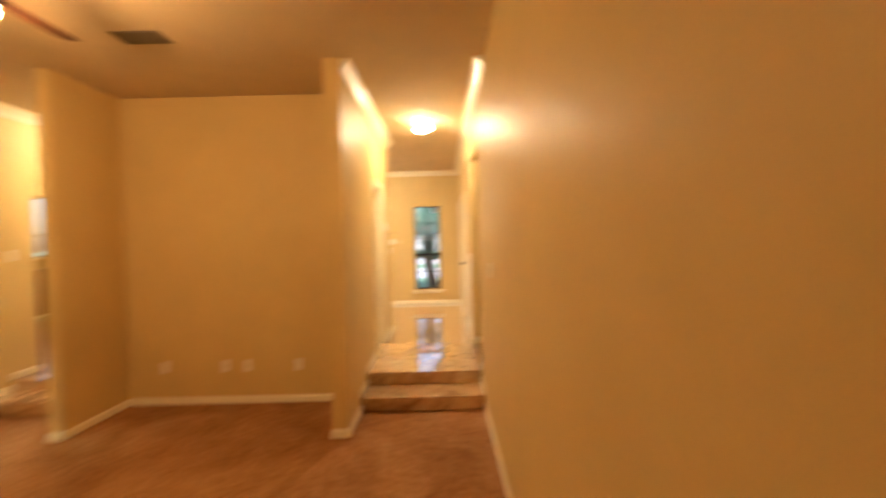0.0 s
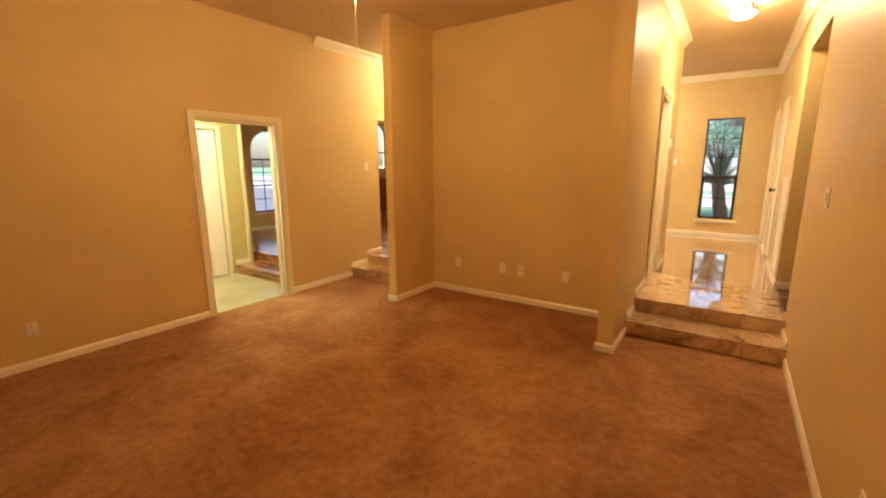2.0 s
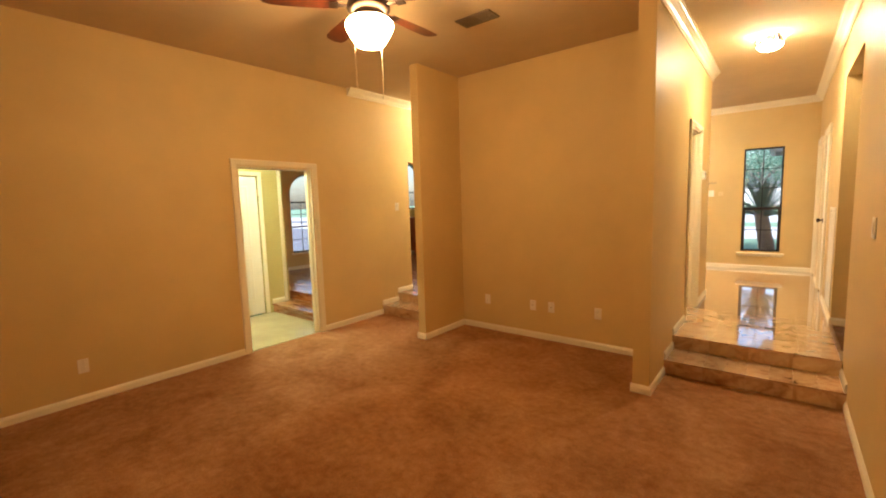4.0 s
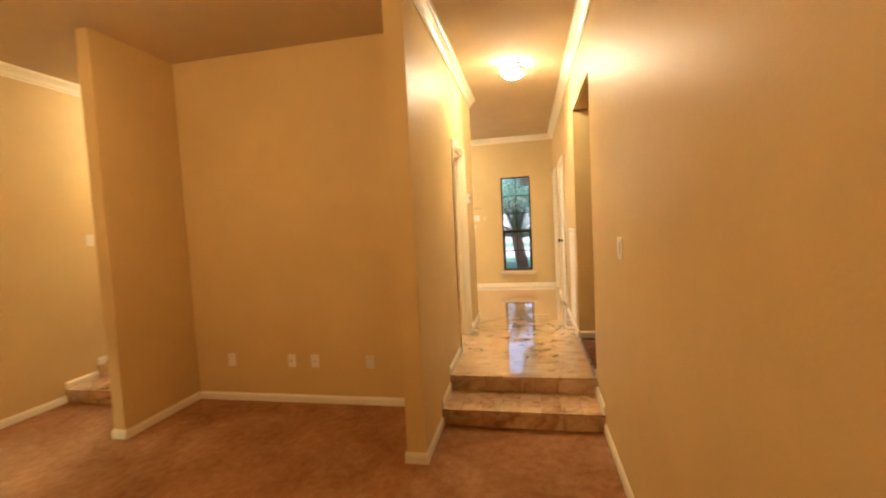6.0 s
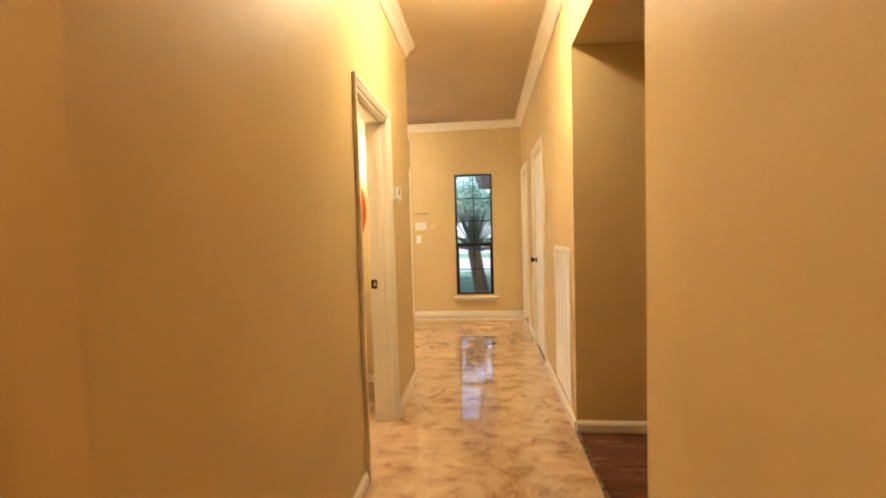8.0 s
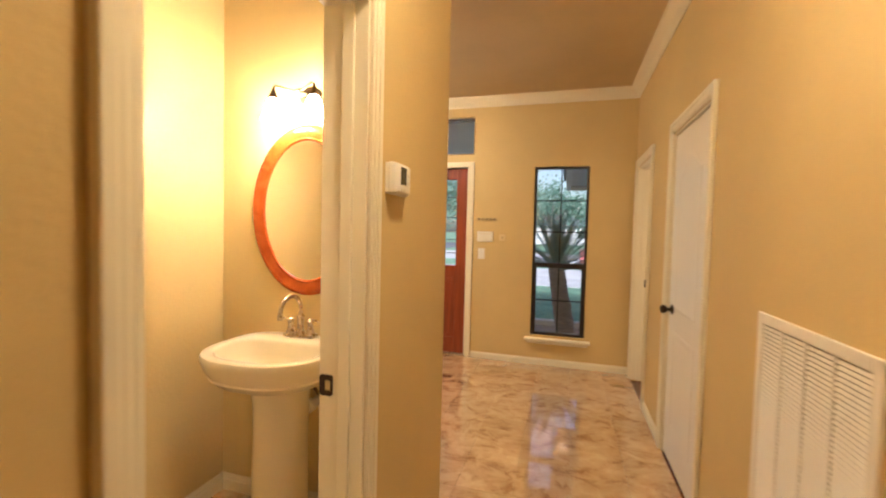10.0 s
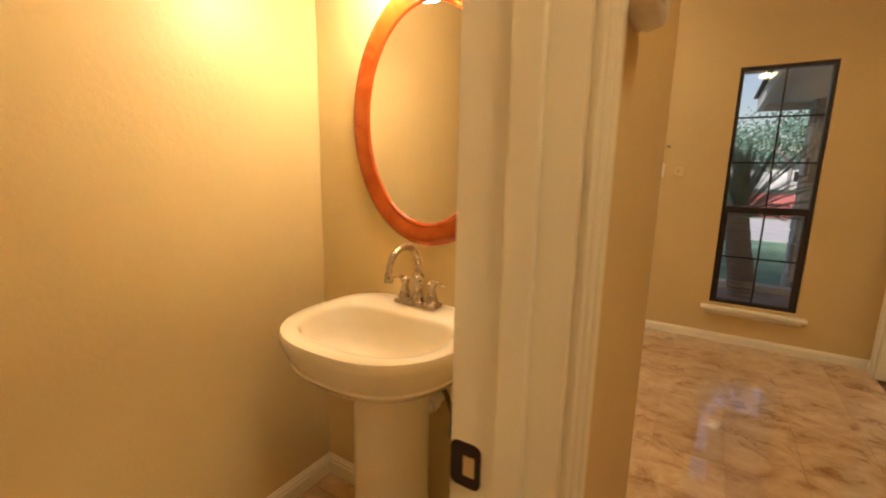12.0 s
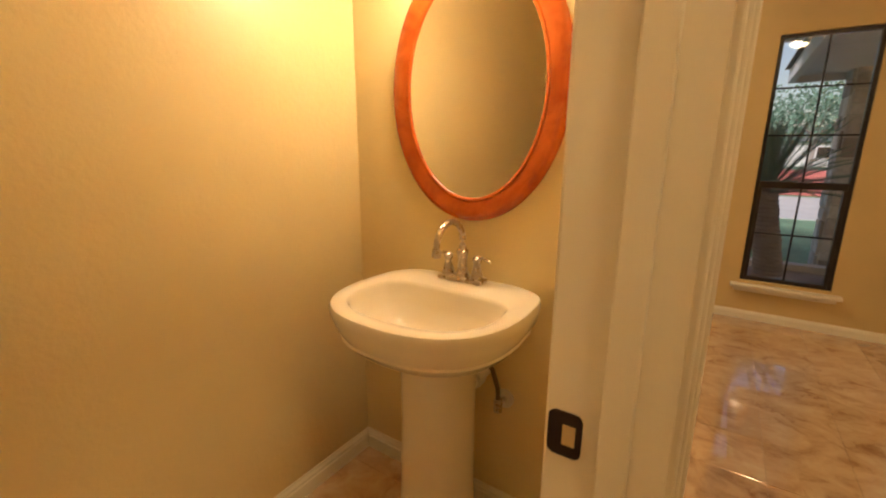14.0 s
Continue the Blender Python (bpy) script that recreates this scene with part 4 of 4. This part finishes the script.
for x, kind, lab in ((-3.199, "outlet", "ivory duplex outlet on alcove wall"), (-2.591, "jack", "ivory cable jack plate on alcove wall"), (-2.368, "jack", "ivory cable jack plate on alcove wall"), (-1.855, "outlet", "ivory duplex outlet on alcove wall")):
    plate("wall_outlet" if kind == "outlet" else "cable_jack", lab, "outlet" if kind == "outlet" else "wall jack", (x, 0, 0.376), 0, kind)
plate("wall_outlet", "ivory duplex outlet low on west wall", "outlet", (XL, -3.57, 0.31), 90, "outlet")
plate("wall_outlet", "ivory duplex outlet low on plain wall", "outlet", (0, -2.52, 0.40), -90, "outlet")
plate("light_switch", "ivory rocker light switch on wall before hall", "light switch", (0, -0.932, 1.345), -90, "rocker", 0.115, 0.118)
plate("light_switch", "ivory toggle switch beside passage stairs", "light switch", (XL, 0.158, 1.587 - 0.05), 90, "toggle")
plate("light_switch", "ivory toggle switch beside front door", "light switch", (-1.525, 4.81, 1.408), 0, "toggle", mat=M_white_plastic)

# alarm keypad, doorbell sensor and key rack by the front door
k = thing("alarm_keypad", "white plastic alarm keypad beside front door", "keypad", at=(-1.487, 4.81, 1.595))
part("case", boxes((-0.085, -0.026, -0.055, 0.085, 0, 0.055), bevel=0.006), M_white_plastic, k)
part("keys", boxes(*[(-0.06 + 0.03 * i, -0.028, -0.042 + 0.016 * j, -0.042 + 0.03 * i, -0.025, -0.032 + 0.016 * j) for i in range(4) for j in range(3)]), M_plastic, k)
part("display", boxes((-0.06, -0.0275, 0.016, 0.06, -0.0255, 0.042)), M_vent, k)
k = thing("motion_sensor_plate", "small tan plate beside alarm keypad", "wall plate", at=(-1.30, 4.81, 1.588))
part("cover", boxes((-0.035, -0.012, -0.035, 0.035, 0, 0.035), bevel=0.004), M_bath, k)
part("button", lathe(bmesh.new(), [(0.001, 0), (0.012, 0), (0.01, 0.004), (0.001, 0.004)], 14), M_brass, k).matrix_local = pose(0, -0.011, 0, 90, 0, 0)
k = thing("key_rack", "small brass key rack with hooks beside door", "key rack", at=(-1.475, 4.81, 1.783))
part("rail", boxes((-0.108, -0.010, -0.012, 0.108, 0, 0.012), bevel=0.003), M_brass, k)
for i in range(5):
    x = -0.085 + 0.0425 * i
    part("hook", tube(bmesh.new(), [(x, -0.008, 0.0), (x, -0.022, -0.004), (x, -0.028, -0.02), (x, -0.020, -0.032), (x, -0.012, -0.026)], 0.003, 8), M_brass, k, "", True)
for i in range(5):
    part("peg_plate", boxes((-0.085 + 0.0425 * i - 0.009, -0.016, -0.009, -0.085 + 0.0425 * i + 0.009, -0.009, 0.009), bevel=0.003), M_fixture, k)

# thermostat
th = thing("thermostat", "white plastic thermostat with dark display on hall wall", "thermostat", at=(-1.175, 1.523, 1.797))
part("base", boxes((0, -0.060, -0.046, 0.010, 0.060, 0.048), bevel=0.003), M_white_plastic, th)
bm = boxes((0.008, -0.064, -0.051, 0.040, 0.066, 0.053))
for vert in bm.verts:
    if vert.co.x > 0.03:
        vert.co.y *= 0.90
        vert.co.z *= 0.90
bmesh.ops.bevel(bm, geom=bm.edges[:], offset=0.011, segments=4, affect="EDGES", profile=0.5)
part("case", bm, M_white_plastic, th, "", True)
part("display_rim", boxes((0.0392, -0.034, -0.020, 0.0412, 0.018, 0.040), bevel=0.0006), M_plastic, th)
part("display", boxes((0.0405, -0.031, -0.017, 0.0418, 0.015, 0.037), bevel=0.0005), M_screen, th, "dark grey display")
for y, z in ((0.034, 0.016), (0.034, -0.008), (-0.018, -0.034), (0.002, -0.034)):
    part("button", boxes((0.0385, y - 0.005, z - 0.004, 0.0425, y + 0.005, z + 0.004), bevel=0.001), M_vent, th)


# ---- washroom ----
def oval_ring(bm, profile, a, b, n=72):
    """An oval frame in the x-z plane facing -y: profile rows are (outset from the inner oval, forward)."""
    rings = []
    for o, fwd in profile:
        rings.append([bm.verts.new(((a + o) * math.cos(2 * math.pi * k / n), -fwd, (b + o) * math.sin(2 * math.pi * k / n))) for k in range(n)])
    for p, q in zip(rings, rings[1:] + rings[:1]):
        for k in range(n):
            bm.faces.new((p[k], p[(k + 1) % n], q[(k + 1) % n], q[k]))
    return bm


m = thing("oval_mirror", "oval wall mirror in reddish cherry wood frame", "mirror", at=(-1.843, 2.055, 1.722))
part("frame", oval_ring(bmesh.new(), [(-0.004, 0.002), (-0.004, 0.013), (0.001, 0.019), (0.006, 0.020), (0.010, 0.016), (0.014, 0.017), (0.035, 0.022), (0.052, 0.023), (0.064, 0.020), (0.067, 0.016), (0.071, 0.012), (0.072, 0.0)], 0.24, 0.338), M_mirrorwood, m, "", True)
bm = bmesh.new()
la, lb = ([bm.verts.new((0.2395 * math.cos(2 * math.pi * k / 72), y, 0.3375 * math.sin(2 * math.pi * k / 72))) for k in range(72)] for y in (-0.012, -0.006))
bm.faces.new(la), bm.faces.new(lb)
for k in range(72):
    bm.faces.new((la[k], la[(k + 1) % 72], lb[(k + 1) % 72], lb[k]))
part("mirror_glass", bm, M_mirror, m, "clear mirror glass")


def basin_ring(hw, back, front, n=56, power=2.5, shift=0.0):
    """A D-shaped outline: straight back at y = back, rounded front."""
    pts = []
    for k in range(n):
        t = 2 * math.pi * k / n
        c, s_ = math.cos(t), math.sin(t)
        x = hw * math.copysign(abs(c) ** (2 / power), c)
        depth = (back - front)
        if s_ > 0:
            y = back - depth * 0.42 + depth * 0.42 * abs(s_) ** (2 / 6.0)
            x = hw * math.copysign(abs(c) ** (2 / 6.0), c) * (1.0 - 0.16 * min(1.0, abs(s_) * 1.15))
        else:
            y = back - depth * 0.42 - depth * 0.58 * abs(s_) ** (2 / power)
        pts.append((x, y + shift))
    return pts


def pedestal_sink():
    s = thing("pedestal_sink", "cream porcelain pedestal sink against washroom wall", "sink", at=(-1.832, 2.053, H))
    rim = 0.862
    bm = bmesh.new()
    spec = [  # half width, back, front, z
        (0.11, -0.10, -0.31, 0.682), (0.19, -0.04, -0.40, 0.698), (0.240, -0.012, -0.45, 0.722), (0.257, -0.006, -0.47, 0.747), (0.263, -0.004, -0.476, 0.753),
        (0.259, -0.004, -0.472, 0.759), (0.276, 0.0, -0.488, 0.79), (0.288, 0.0, -0.50, 0.83), (0.290, 0.0, -0.503, 0.85), (0.285, 0.0, -0.498, rim), (0.272, -0.004, -0.485, rim + 0.003),
        (0.236, -0.138, -0.450, rim + 0.001), (0.230, -0.144, -0.444, rim - 0.004), (0.226, -0.147, -0.440, rim - 0.014), (0.214, -0.153, -0.428, rim - 0.065), (0.178, -0.168, -0.39, rim - 0.115), (0.11, -0.20, -0.33, rim - 0.142), (0.03, -0.235, -0.275, rim - 0.149)]
    rings = []
    for k, (hw, back, front, z) in enumerate(spec):
        z = rim - (rim - z) * 0.90 if k < 9 else z
        rings.append([bm.verts.new((x, y, z)) for x, y in basin_ring(hw, back, front)])
    for a, b in zip(rings, rings[1:]):
        for k in range(len(a)):
            bm.faces.new((a[k], a[(k + 1) % len(a)], b[(k + 1) % len(a)], b[k]))
    bm.faces.new(rings[0])
    bm.faces.new(rings[-1])
    part("basin", bm, M_porcelain, s, "", True)
    bm = bmesh.new()
    rings = []
    for hw, front, back, z in ((0.132, -0.345, -0.10, 0.0), (0.132, -0.345, -0.10, 0.03), (0.122, -0.328, -0.11, 0.06), (0.114, -0.315, -0.12, 0.20), (0.110, -0.308, -0.12, 0.45), (0.112, -0.312, -0.115, 0.62), (0.120, -0.33, -0.10, 0.72)):
        rings.append([bm.verts.new((x, y, z)) for x, y in basin_ring(hw, back, front, 40)])
    for a, b in zip(rings, rings[1:]):
        for k in range(len(a)):
            bm.faces.new((a[k], a[(k + 1) % len(a)], b[(k + 1) % len(a)], b[k]))
    bm.faces.new(rings[0])
    bm.faces.new(rings[-1])
    part("pedestal", bm, M_porcelain, s, "", True)
    part("drain", lathe(bmesh.new(), [(0.001, 0), (0.022, 0), (0.022, 0.003), (0.012, 0.004), (0.001, 0.002)], 20, (0, -0.255, rim - 0.1485)), M_nickel, s, "brushed nickel drain", True)


pedestal_sink()


def faucet():
    f = thing("faucet", "brushed nickel gooseneck centerset faucet on sink", "faucet", at=(-1.840, 2.000, H + 0.865))
    part("base_plate", boxes((-0.082, -0.028, 0, 0.082, 0.028, 0.018), bevel=0.008), M_nickel, f, "", True)
    body = [(0.001, 0.015), (0.024, 0.015), (0.023, 0.024), (0.017, 0.035), (0.014, 0.06), (0.016, 0.085), (0.0195, 0.095), (0.0195, 0.102), (0.013, 0.108), (0.011, 0.12), (0.001, 0.12)]
    part("column", lathe(bmesh.new(), body, 24), M_nickel, f, "", True)
    pts = [(0, 0, 0.105), (0, -0.001, 0.125)]
    for k in range(0, 17):
        t = math.pi * k / 16
        pts.append((0, -0.074 + 0.074 * math.cos(t), 0.138 + 0.066 * math.sin(t)))
    pts += [(0, -0.1485, 0.128)]
    part("spout", tube(bmesh.new(), pts, 0.0105, 16, 0.92), M_nickel, f, "", True)
    part("aerator", lathe(bmesh.new(), [(0.001, 0.108), (0.0135, 0.108), (0.0145, 0.118), (0.0115, 0.134), (0.001, 0.136)], 18, (0, -0.149, 0)), M_nickel, f, "", True)
    for side in (-1, 1):
        x = 0.054 * side
        valve = part("valve", lathe(bmesh.new(), [(0.001, 0.014), (0.022, 0.014), (0.021, 0.022), (0.013, 0.05), (0.011, 0.065), (0.015, 0.072), (0.015, 0.082), (0.007, 0.09), (0.001, 0.09)], 22, (x, 0, 0)), M_nickel, f, "", True)
        part("lever", tube(bmesh.new(), [(x, 0, 0.080), (x + 0.016 * side, -0.002, 0.087), (x + 0.035 * side, -0.006, 0.084), (x + 0.052 * side, -0.010, 0.079)], 0.0058, 10, 0.7), M_nickel, valve, "", True)
    part("pop_up_rod", lathe(bmesh.new(), [(0.001, 0.018), (0.0025, 0.018), (0.0025, 0.07), (0.006, 0.074), (0.005, 0.082), (0.001, 0.084)], 10, (0, 0.022, 0)), M_nickel, f)


faucet()

p = thing("sink_plumbing", "white drain trap and braided supply hose under sink", "plumbing")
part("trap", tube(bmesh.new(), [(-1.792, 1.867, H + 0.665), (-1.792, 1.867, H + 0.545), (-1.787, 1.877, H + 0.515), (-1.777, 1.907, H + 0.515), (-1.767, 1.937, H + 0.545), (-1.762, 1.977, H + 0.555), (-1.762, 2.055, H + 0.555)], 0.022, 14), M_white_plastic, p, "white plastic drain trap", True)
part("slip_nut", tube(bmesh.new(), [(-1.762, 1.952, H + 0.553), (-1.762, 1.987, H + 0.555)], 0.030, 10), M_white_plastic, p, "", True)
part("supply_hose", tube(bmesh.new(), [(-1.782, 1.947, H + 0.765), (-1.747, 1.957, H + 0.665), (-1.707, 1.977, H + 0.595), (-1.692, 1.992, H + 0.525), (-1.692, 1.997, H + 0.475)], 0.008, 10), M_fixture, p, "dark braided hose", True)
part("stop_valve", tube(bmesh.new(), [(-1.692, 1.997, H + 0.485), (-1.692, 1.997, H + 0.440)], 0.014, 12), M_nickel, p, "chrome stop valve", True)
part("valve_stub", tube(bmesh.new(), [(-1.692, 1.997, H + 0.460), (-1.692, 2.055, H + 0.460)], 0.009, 10), M_nickel, p, "", True)
part("escutcheon", tube(bmesh.new(), [(-1.692, 2.043, H + 0.460), (-1.692, 2.055, H + 0.460)], 0.032, 20), M_white_plastic, p, "white wall escutcheon", True)

# dark wooden sideboard glimpsed in the dining room
c = thing("dining_cabinet", "dark reddish wooden cabinet below dining window", "cabinet", at=(-8.25, 4.35, H))
part("body", boxes((-0.22, -0.4, 0.08, 0.2, 0.4, 0.93), bevel=0.006), M_redwood, c)
part("top", boxes((-0.24, -0.43, 0.93, 0.23, 0.43, 0.97), bevel=0.006), M_redwood, c)
for y in (-0.37, 0.01):
    part("door", boxes((0.2, y, 0.14, 0.222, y + 0.36, 0.88), bevel=0.004), M_redwood, c)
for x, y in ((-0.19, -0.37), (-0.19, 0.33), (0.15, -0.37), (0.15, 0.33)):
    part("leg", boxes((x, y, 0, x + 0.05, y + 0.05, 0.09), bevel=0.003), M_redwood, c)


# ---- outdoors ----
GZ = 0.08
structure("ground", boxes((-600, 4.97, -0.6, 600, 1200, GZ), (-600, -1200, -0.6, -8.66, 4.97, GZ)), M_grass, "mown green front lawn", "lawn")
structure("pavement", boxes((-4.5, 4.97, GZ, 6.0, 7.4, GZ + 0.03)), M_concrete, "grey concrete porch slab outside window", "pavement")
structure("kerb", boxes((-4.5, 7.4, GZ, 6.0, 7.55, GZ + 0.13), bevel=0.01), M_kerb, "pale concrete bed edging", "kerb")
structure("road", boxes((-300, 13.2, GZ, 300, 19.5, GZ + 0.02)), M_street, "pale concrete street", "road")
structure("drive", boxes((-300, 24.0, GZ, 300, 34, GZ + 0.02)), M_street, "pale concrete drive across street", "road")
structure("drive_west", boxes((-60, -10, GZ, -11.5, 60, GZ + 0.015)), M_asphalt, "blue-grey asphalt drive beside dining room", "drive")
structure("eave", boxes((-1.25, 4.985, 2.64, -0.68, 6.44, 2.70), (-1.25, 6.44, 2.60, -0.72, 6.50, 2.84), bevel=0.004), M_soffit, "pale painted eave soffit over hall window", "eave")
structure("porch_ceiling", boxes((-5.5, 4.985, 2.90, -1.25, 8.1, 2.96)), M_soffit, "grey painted porch ceiling over front door", "porch ceiling")
solid("garden_wall", boxes((0.0, 20.4, GZ, 5.5, 21.6, 0.95), bevel=0.03), M_red, "low red brick garden wall across street", "garden wall")


def palm(at, lean=0.05):
    t = thing("sago_palm", "sago palm with rough trunk and stiff dark fronds outside window", "palm tree", at=at)
    bm = bmesh.new()
    prof = []
    z = 0.0
    while z < 1.05:
        r = 0.15 - 0.03 * z
        prof += [(r, z), (r + 0.009, z + 0.03), (r - 0.002, z + 0.045)]
        z += 0.05
    lathe(bm, [(0.001, 0)] + prof + [(0.10, 1.1), (0.001, 1.18)], 18)
    for v in bm.verts:
        v.co.x += lean * v.co.z + 0.012 * noise.noise(v.co * 9)
        v.co.y += 0.012 * noise.noise(v.co * 9 + Vector((5, 5, 5)))
    part("trunk", bm, M_bark, t)
    rng = random.Random(5)
    bm = bmesh.new()
    for i in range(46):
        a = i * 2.39996 + rng.uniform(-0.2, 0.2)
        up = rng.uniform(0.25, 1.3)
        length = rng.uniform(0.8, 1.05)
        d = Vector((math.cos(a) * math.cos(up), math.sin(a) * math.cos(up), math.sin(up)))
        side = Vector((-math.sin(a), math.cos(a), 0))
        p = Vector((lean * 1.0, 0, 0.98)) + d * 0.05
        spine = []
        for k in range(13):
            spine.append(p.copy())
            p += d * (length / 12)
            d = (d + Vector((0, 0, -0.045 * (1.3 - up * 0.5)))).normalized()
        tube(bm, spine[::3], 0.007, 4, 0.4)
        for k in range(2, 13):
            ahead = (spine[k] - spine[k - 1]).normalized()
            w = 0.15 * math.sin(math.pi * min(1, 0.15 + k / 14)) + 0.02
            for s_ in (-1, 1):
                for off in (0.0, 0.5):
                    q = spine[k] - ahead * off * length / 12
                    tip = q + (side * s_ * 0.55 + ahead * 1.0 + Vector((0, 0, 0.2))).normalized() * w
                    b0, b1 = q - ahead * 0.019, q + ahead * 0.019
                    bm.faces.new((bm.verts.new(b0), bm.verts.new(b1), bm.verts.new(tip)))
    part("crown", bm, M_frond, t, "stiff dark green fronds")


palm((-0.60, 7.08, GZ), -0.17)
bm = boxes((-1.6, 6.70, GZ + 0.03, 0.1, 7.39, GZ + 0.05))
structure("planting_bed", bm, M_bark, "dark mulch planting bed", "planting bed")


def stone_column(at):
    c = thing("stone_column", "rough pale stone porch column", "column", at=at)
    part("core", boxes((-0.20, -0.20, 0, 0.20, 0.20, 2.5)), M_mortar, c)
    rng = random.Random(3)
    for face in range(4):
        m = Matrix.Rotation(face * math.pi / 2, 4, "Z")
        z = 0.0
        while z < 2.42:
            h = rng.uniform(0.12, 0.26)
            h = min(h, 2.49 - z)
            x = -0.20
            while x < 0.195:
                w = min(rng.uniform(0.12, 0.24), 0.20 - x)
                if w > 0.03:
                    bm = boxes((x + 0.006, -0.225 - rng.uniform(0, 0.015), z + 0.006, x + w - 0.006, -0.199, z + h - 0.006), bevel=0.01)
                    bmesh.ops.transform(bm, matrix=m, verts=bm.verts)
                    part("stone", bm, M_stone, c)
                x += w
            z += h


stone_column((0.12, 8.0, GZ))
r = thing("porch_roof", "porch roof with pale fascia and dark soffit", "roof", kind="structure")
part("soffit", boxes((-0.60, 4.99, 2.50, 6.0, 8.15, 2.54)), M_soffit, r)
part("fascia", boxes((-0.67, 4.99, 2.42, -0.60, 8.2, 2.60), (-0.60, 8.15, 2.42, 6.0, 8.2, 2.60), bevel=0.008), M_fascia, r)
bm = bmesh.new()
vs = [bm.verts.new(p) for p in ((-0.72, 4.99, 2.602), (-0.72, 8.26, 2.602), (6, 8.26, 2.602), (6, 4.99, 2.602), (2.2, 4.99, 3.9), (2.2, 7.4, 3.9), (6, 7.4, 3.9), (6, 4.99, 3.9))]
for q in ((0, 1, 5, 4), (1, 2, 6, 5), (4, 5, 6, 7), (3, 2, 6, 7), (0, 3, 2, 1), (0, 4, 7, 3)):
    bm.faces.new([vs[i] for i in q])
part("shingles", bm, M_shingle, r)

h = thing("house", "pale single-storey house across street with low grey roof", "house", at=(-2, 66, GZ))
part("wall", boxes((-12, 0, 0, 14, 8, 2.9)), M_house, h)
bm = bmesh.new()
vs = [bm.verts.new(p) for p in ((-12.6, -0.6, 2.8), (14.6, -0.6, 2.8), (14.6, 8.6, 2.8), (-12.6, 8.6, 2.8), (-9, 4, 4.6), (11, 4, 4.6))]
for q in ((0, 1, 5, 4), (1, 2, 5), (2, 3, 4, 5), (3, 0, 4), (0, 3, 2, 1)):
    bm.faces.new([vs[i] for i in q])
part("roof", bm, M_shingle, h)
for x in (-9, -5, 3, 9):
    w = part("window", boxes((x, -0.03, 1.0, x + 1.4, 0.02, 2.2)), M_void, h)
    part("window_frame", boxes((x - 0.08, -0.06, 0.92, x + 1.48, -0.02, 1.0), (x - 0.08, -0.06, 2.2, x + 1.48, -0.02, 2.28)), M_fascia, w)


def tree(at, height, spread, seed, leaves=3600):
    rng = random.Random(seed)
    t = thing("tree", "leafy green shade tree beyond lawn", "tree", "street trees", at=at)
    bm = bmesh.new()
    tube(bm, [(0, 0, 0), (0.1, 0.05, height * 0.25), (0.0, 0.1, height * 0.5)], 0.03 * height, 10, 0.6)
    ends = []
    for k in range(7):
        a = k * 2.4
        e = Vector((math.cos(a) * spread * 0.55, math.sin(a) * spread * 0.55, height * rng.uniform(0.5, 0.85)))
        tube(bm, [(0, 0.08, height * 0.4), (e.x * 0.5, e.y * 0.5, height * 0.55), e], 0.011 * height, 6, 0.4)
        ends.append(e)
    ends.append(Vector((0, 0, height * 0.88)))
    part("trunk", bm, M_bark, t)
    verts, faces = [], []
    for _ in range(leaves):
        c = rng.choice(ends) + Vector([rng.gauss(0, 1) for _ in range(3)]) * spread * 0.2
        n1 = Vector([rng.gauss(0, 1) for _ in range(3)]).normalized()
        n2 = n1.orthogonal().normalized()
        s_ = rng.uniform(0.10, 0.26) * height / 8
        i = len(verts)
        verts += [c + n1 * s_, c + n2 * s_ * 0.6, c - n1 * s_, c - n2 * s_ * 0.6]
        faces.append((i, i + 1, i + 2, i + 3))
    me = bpy.data.meshes.new("crown")
    me.from_pydata([tuple(v) for v in verts], [], faces)
    me.materials.append(M_leaf)
    c = new("crown", me)
    c.parent = t


for i, (x, y, hgt, sp) in enumerate(((-9, 52, 7.5, 5.5), (-2.5, 55, 7.2, 5), (5, 53, 7.6, 5.5), (12, 56, 8.5, 6), (-16, 50, 8.5, 6), (8.5, 31, 5.5, 3.5), (-6, 33, 5.5, 4), (-60, 20, 4, 4), (-58, 38, 4.5, 4))):
    tree((x, y, GZ), hgt, sp, 10 + i)


# ---- floor tiles ----
def tile_field(parent, x0, x1, y0, y1, z, size=0.305):
    """Square marble tiles with thin joints, children of their floor."""
    cache = {}
    nx, ny = math.ceil((x1 - x0) / size - 1e-6), math.ceil((y1 - y0) / size - 1e-6)
    for i in range(nx):
        for j in range(ny):
            w = min(size, x1 - x0 - i * size) - 0.0012
            dp = min(size, y1 - y0 - j * size) - 0.0012
            if w < 0.01 or dp < 0.01:
                continue
            key = (round(w, 3), round(dp, 3))
            if key not in cache:
                cache[key] = tile_mesh("tile", w, dp, 0.007, M_marble)
            t = new("tile", cache[key])
            t.parent, t.location = parent, (x0 + i * size + 0.0006, y0 + j * size + 0.0006, z)


tile_field(hall_floor, -1.175, 0.0, 0.0735, 2.152, H)
tile_field(hall_floor, -2.345, -1.175, 0.12, 2.056, H)
tile_field(hall_floor, -3.615, 0.0, 2.152, 4.81, H)
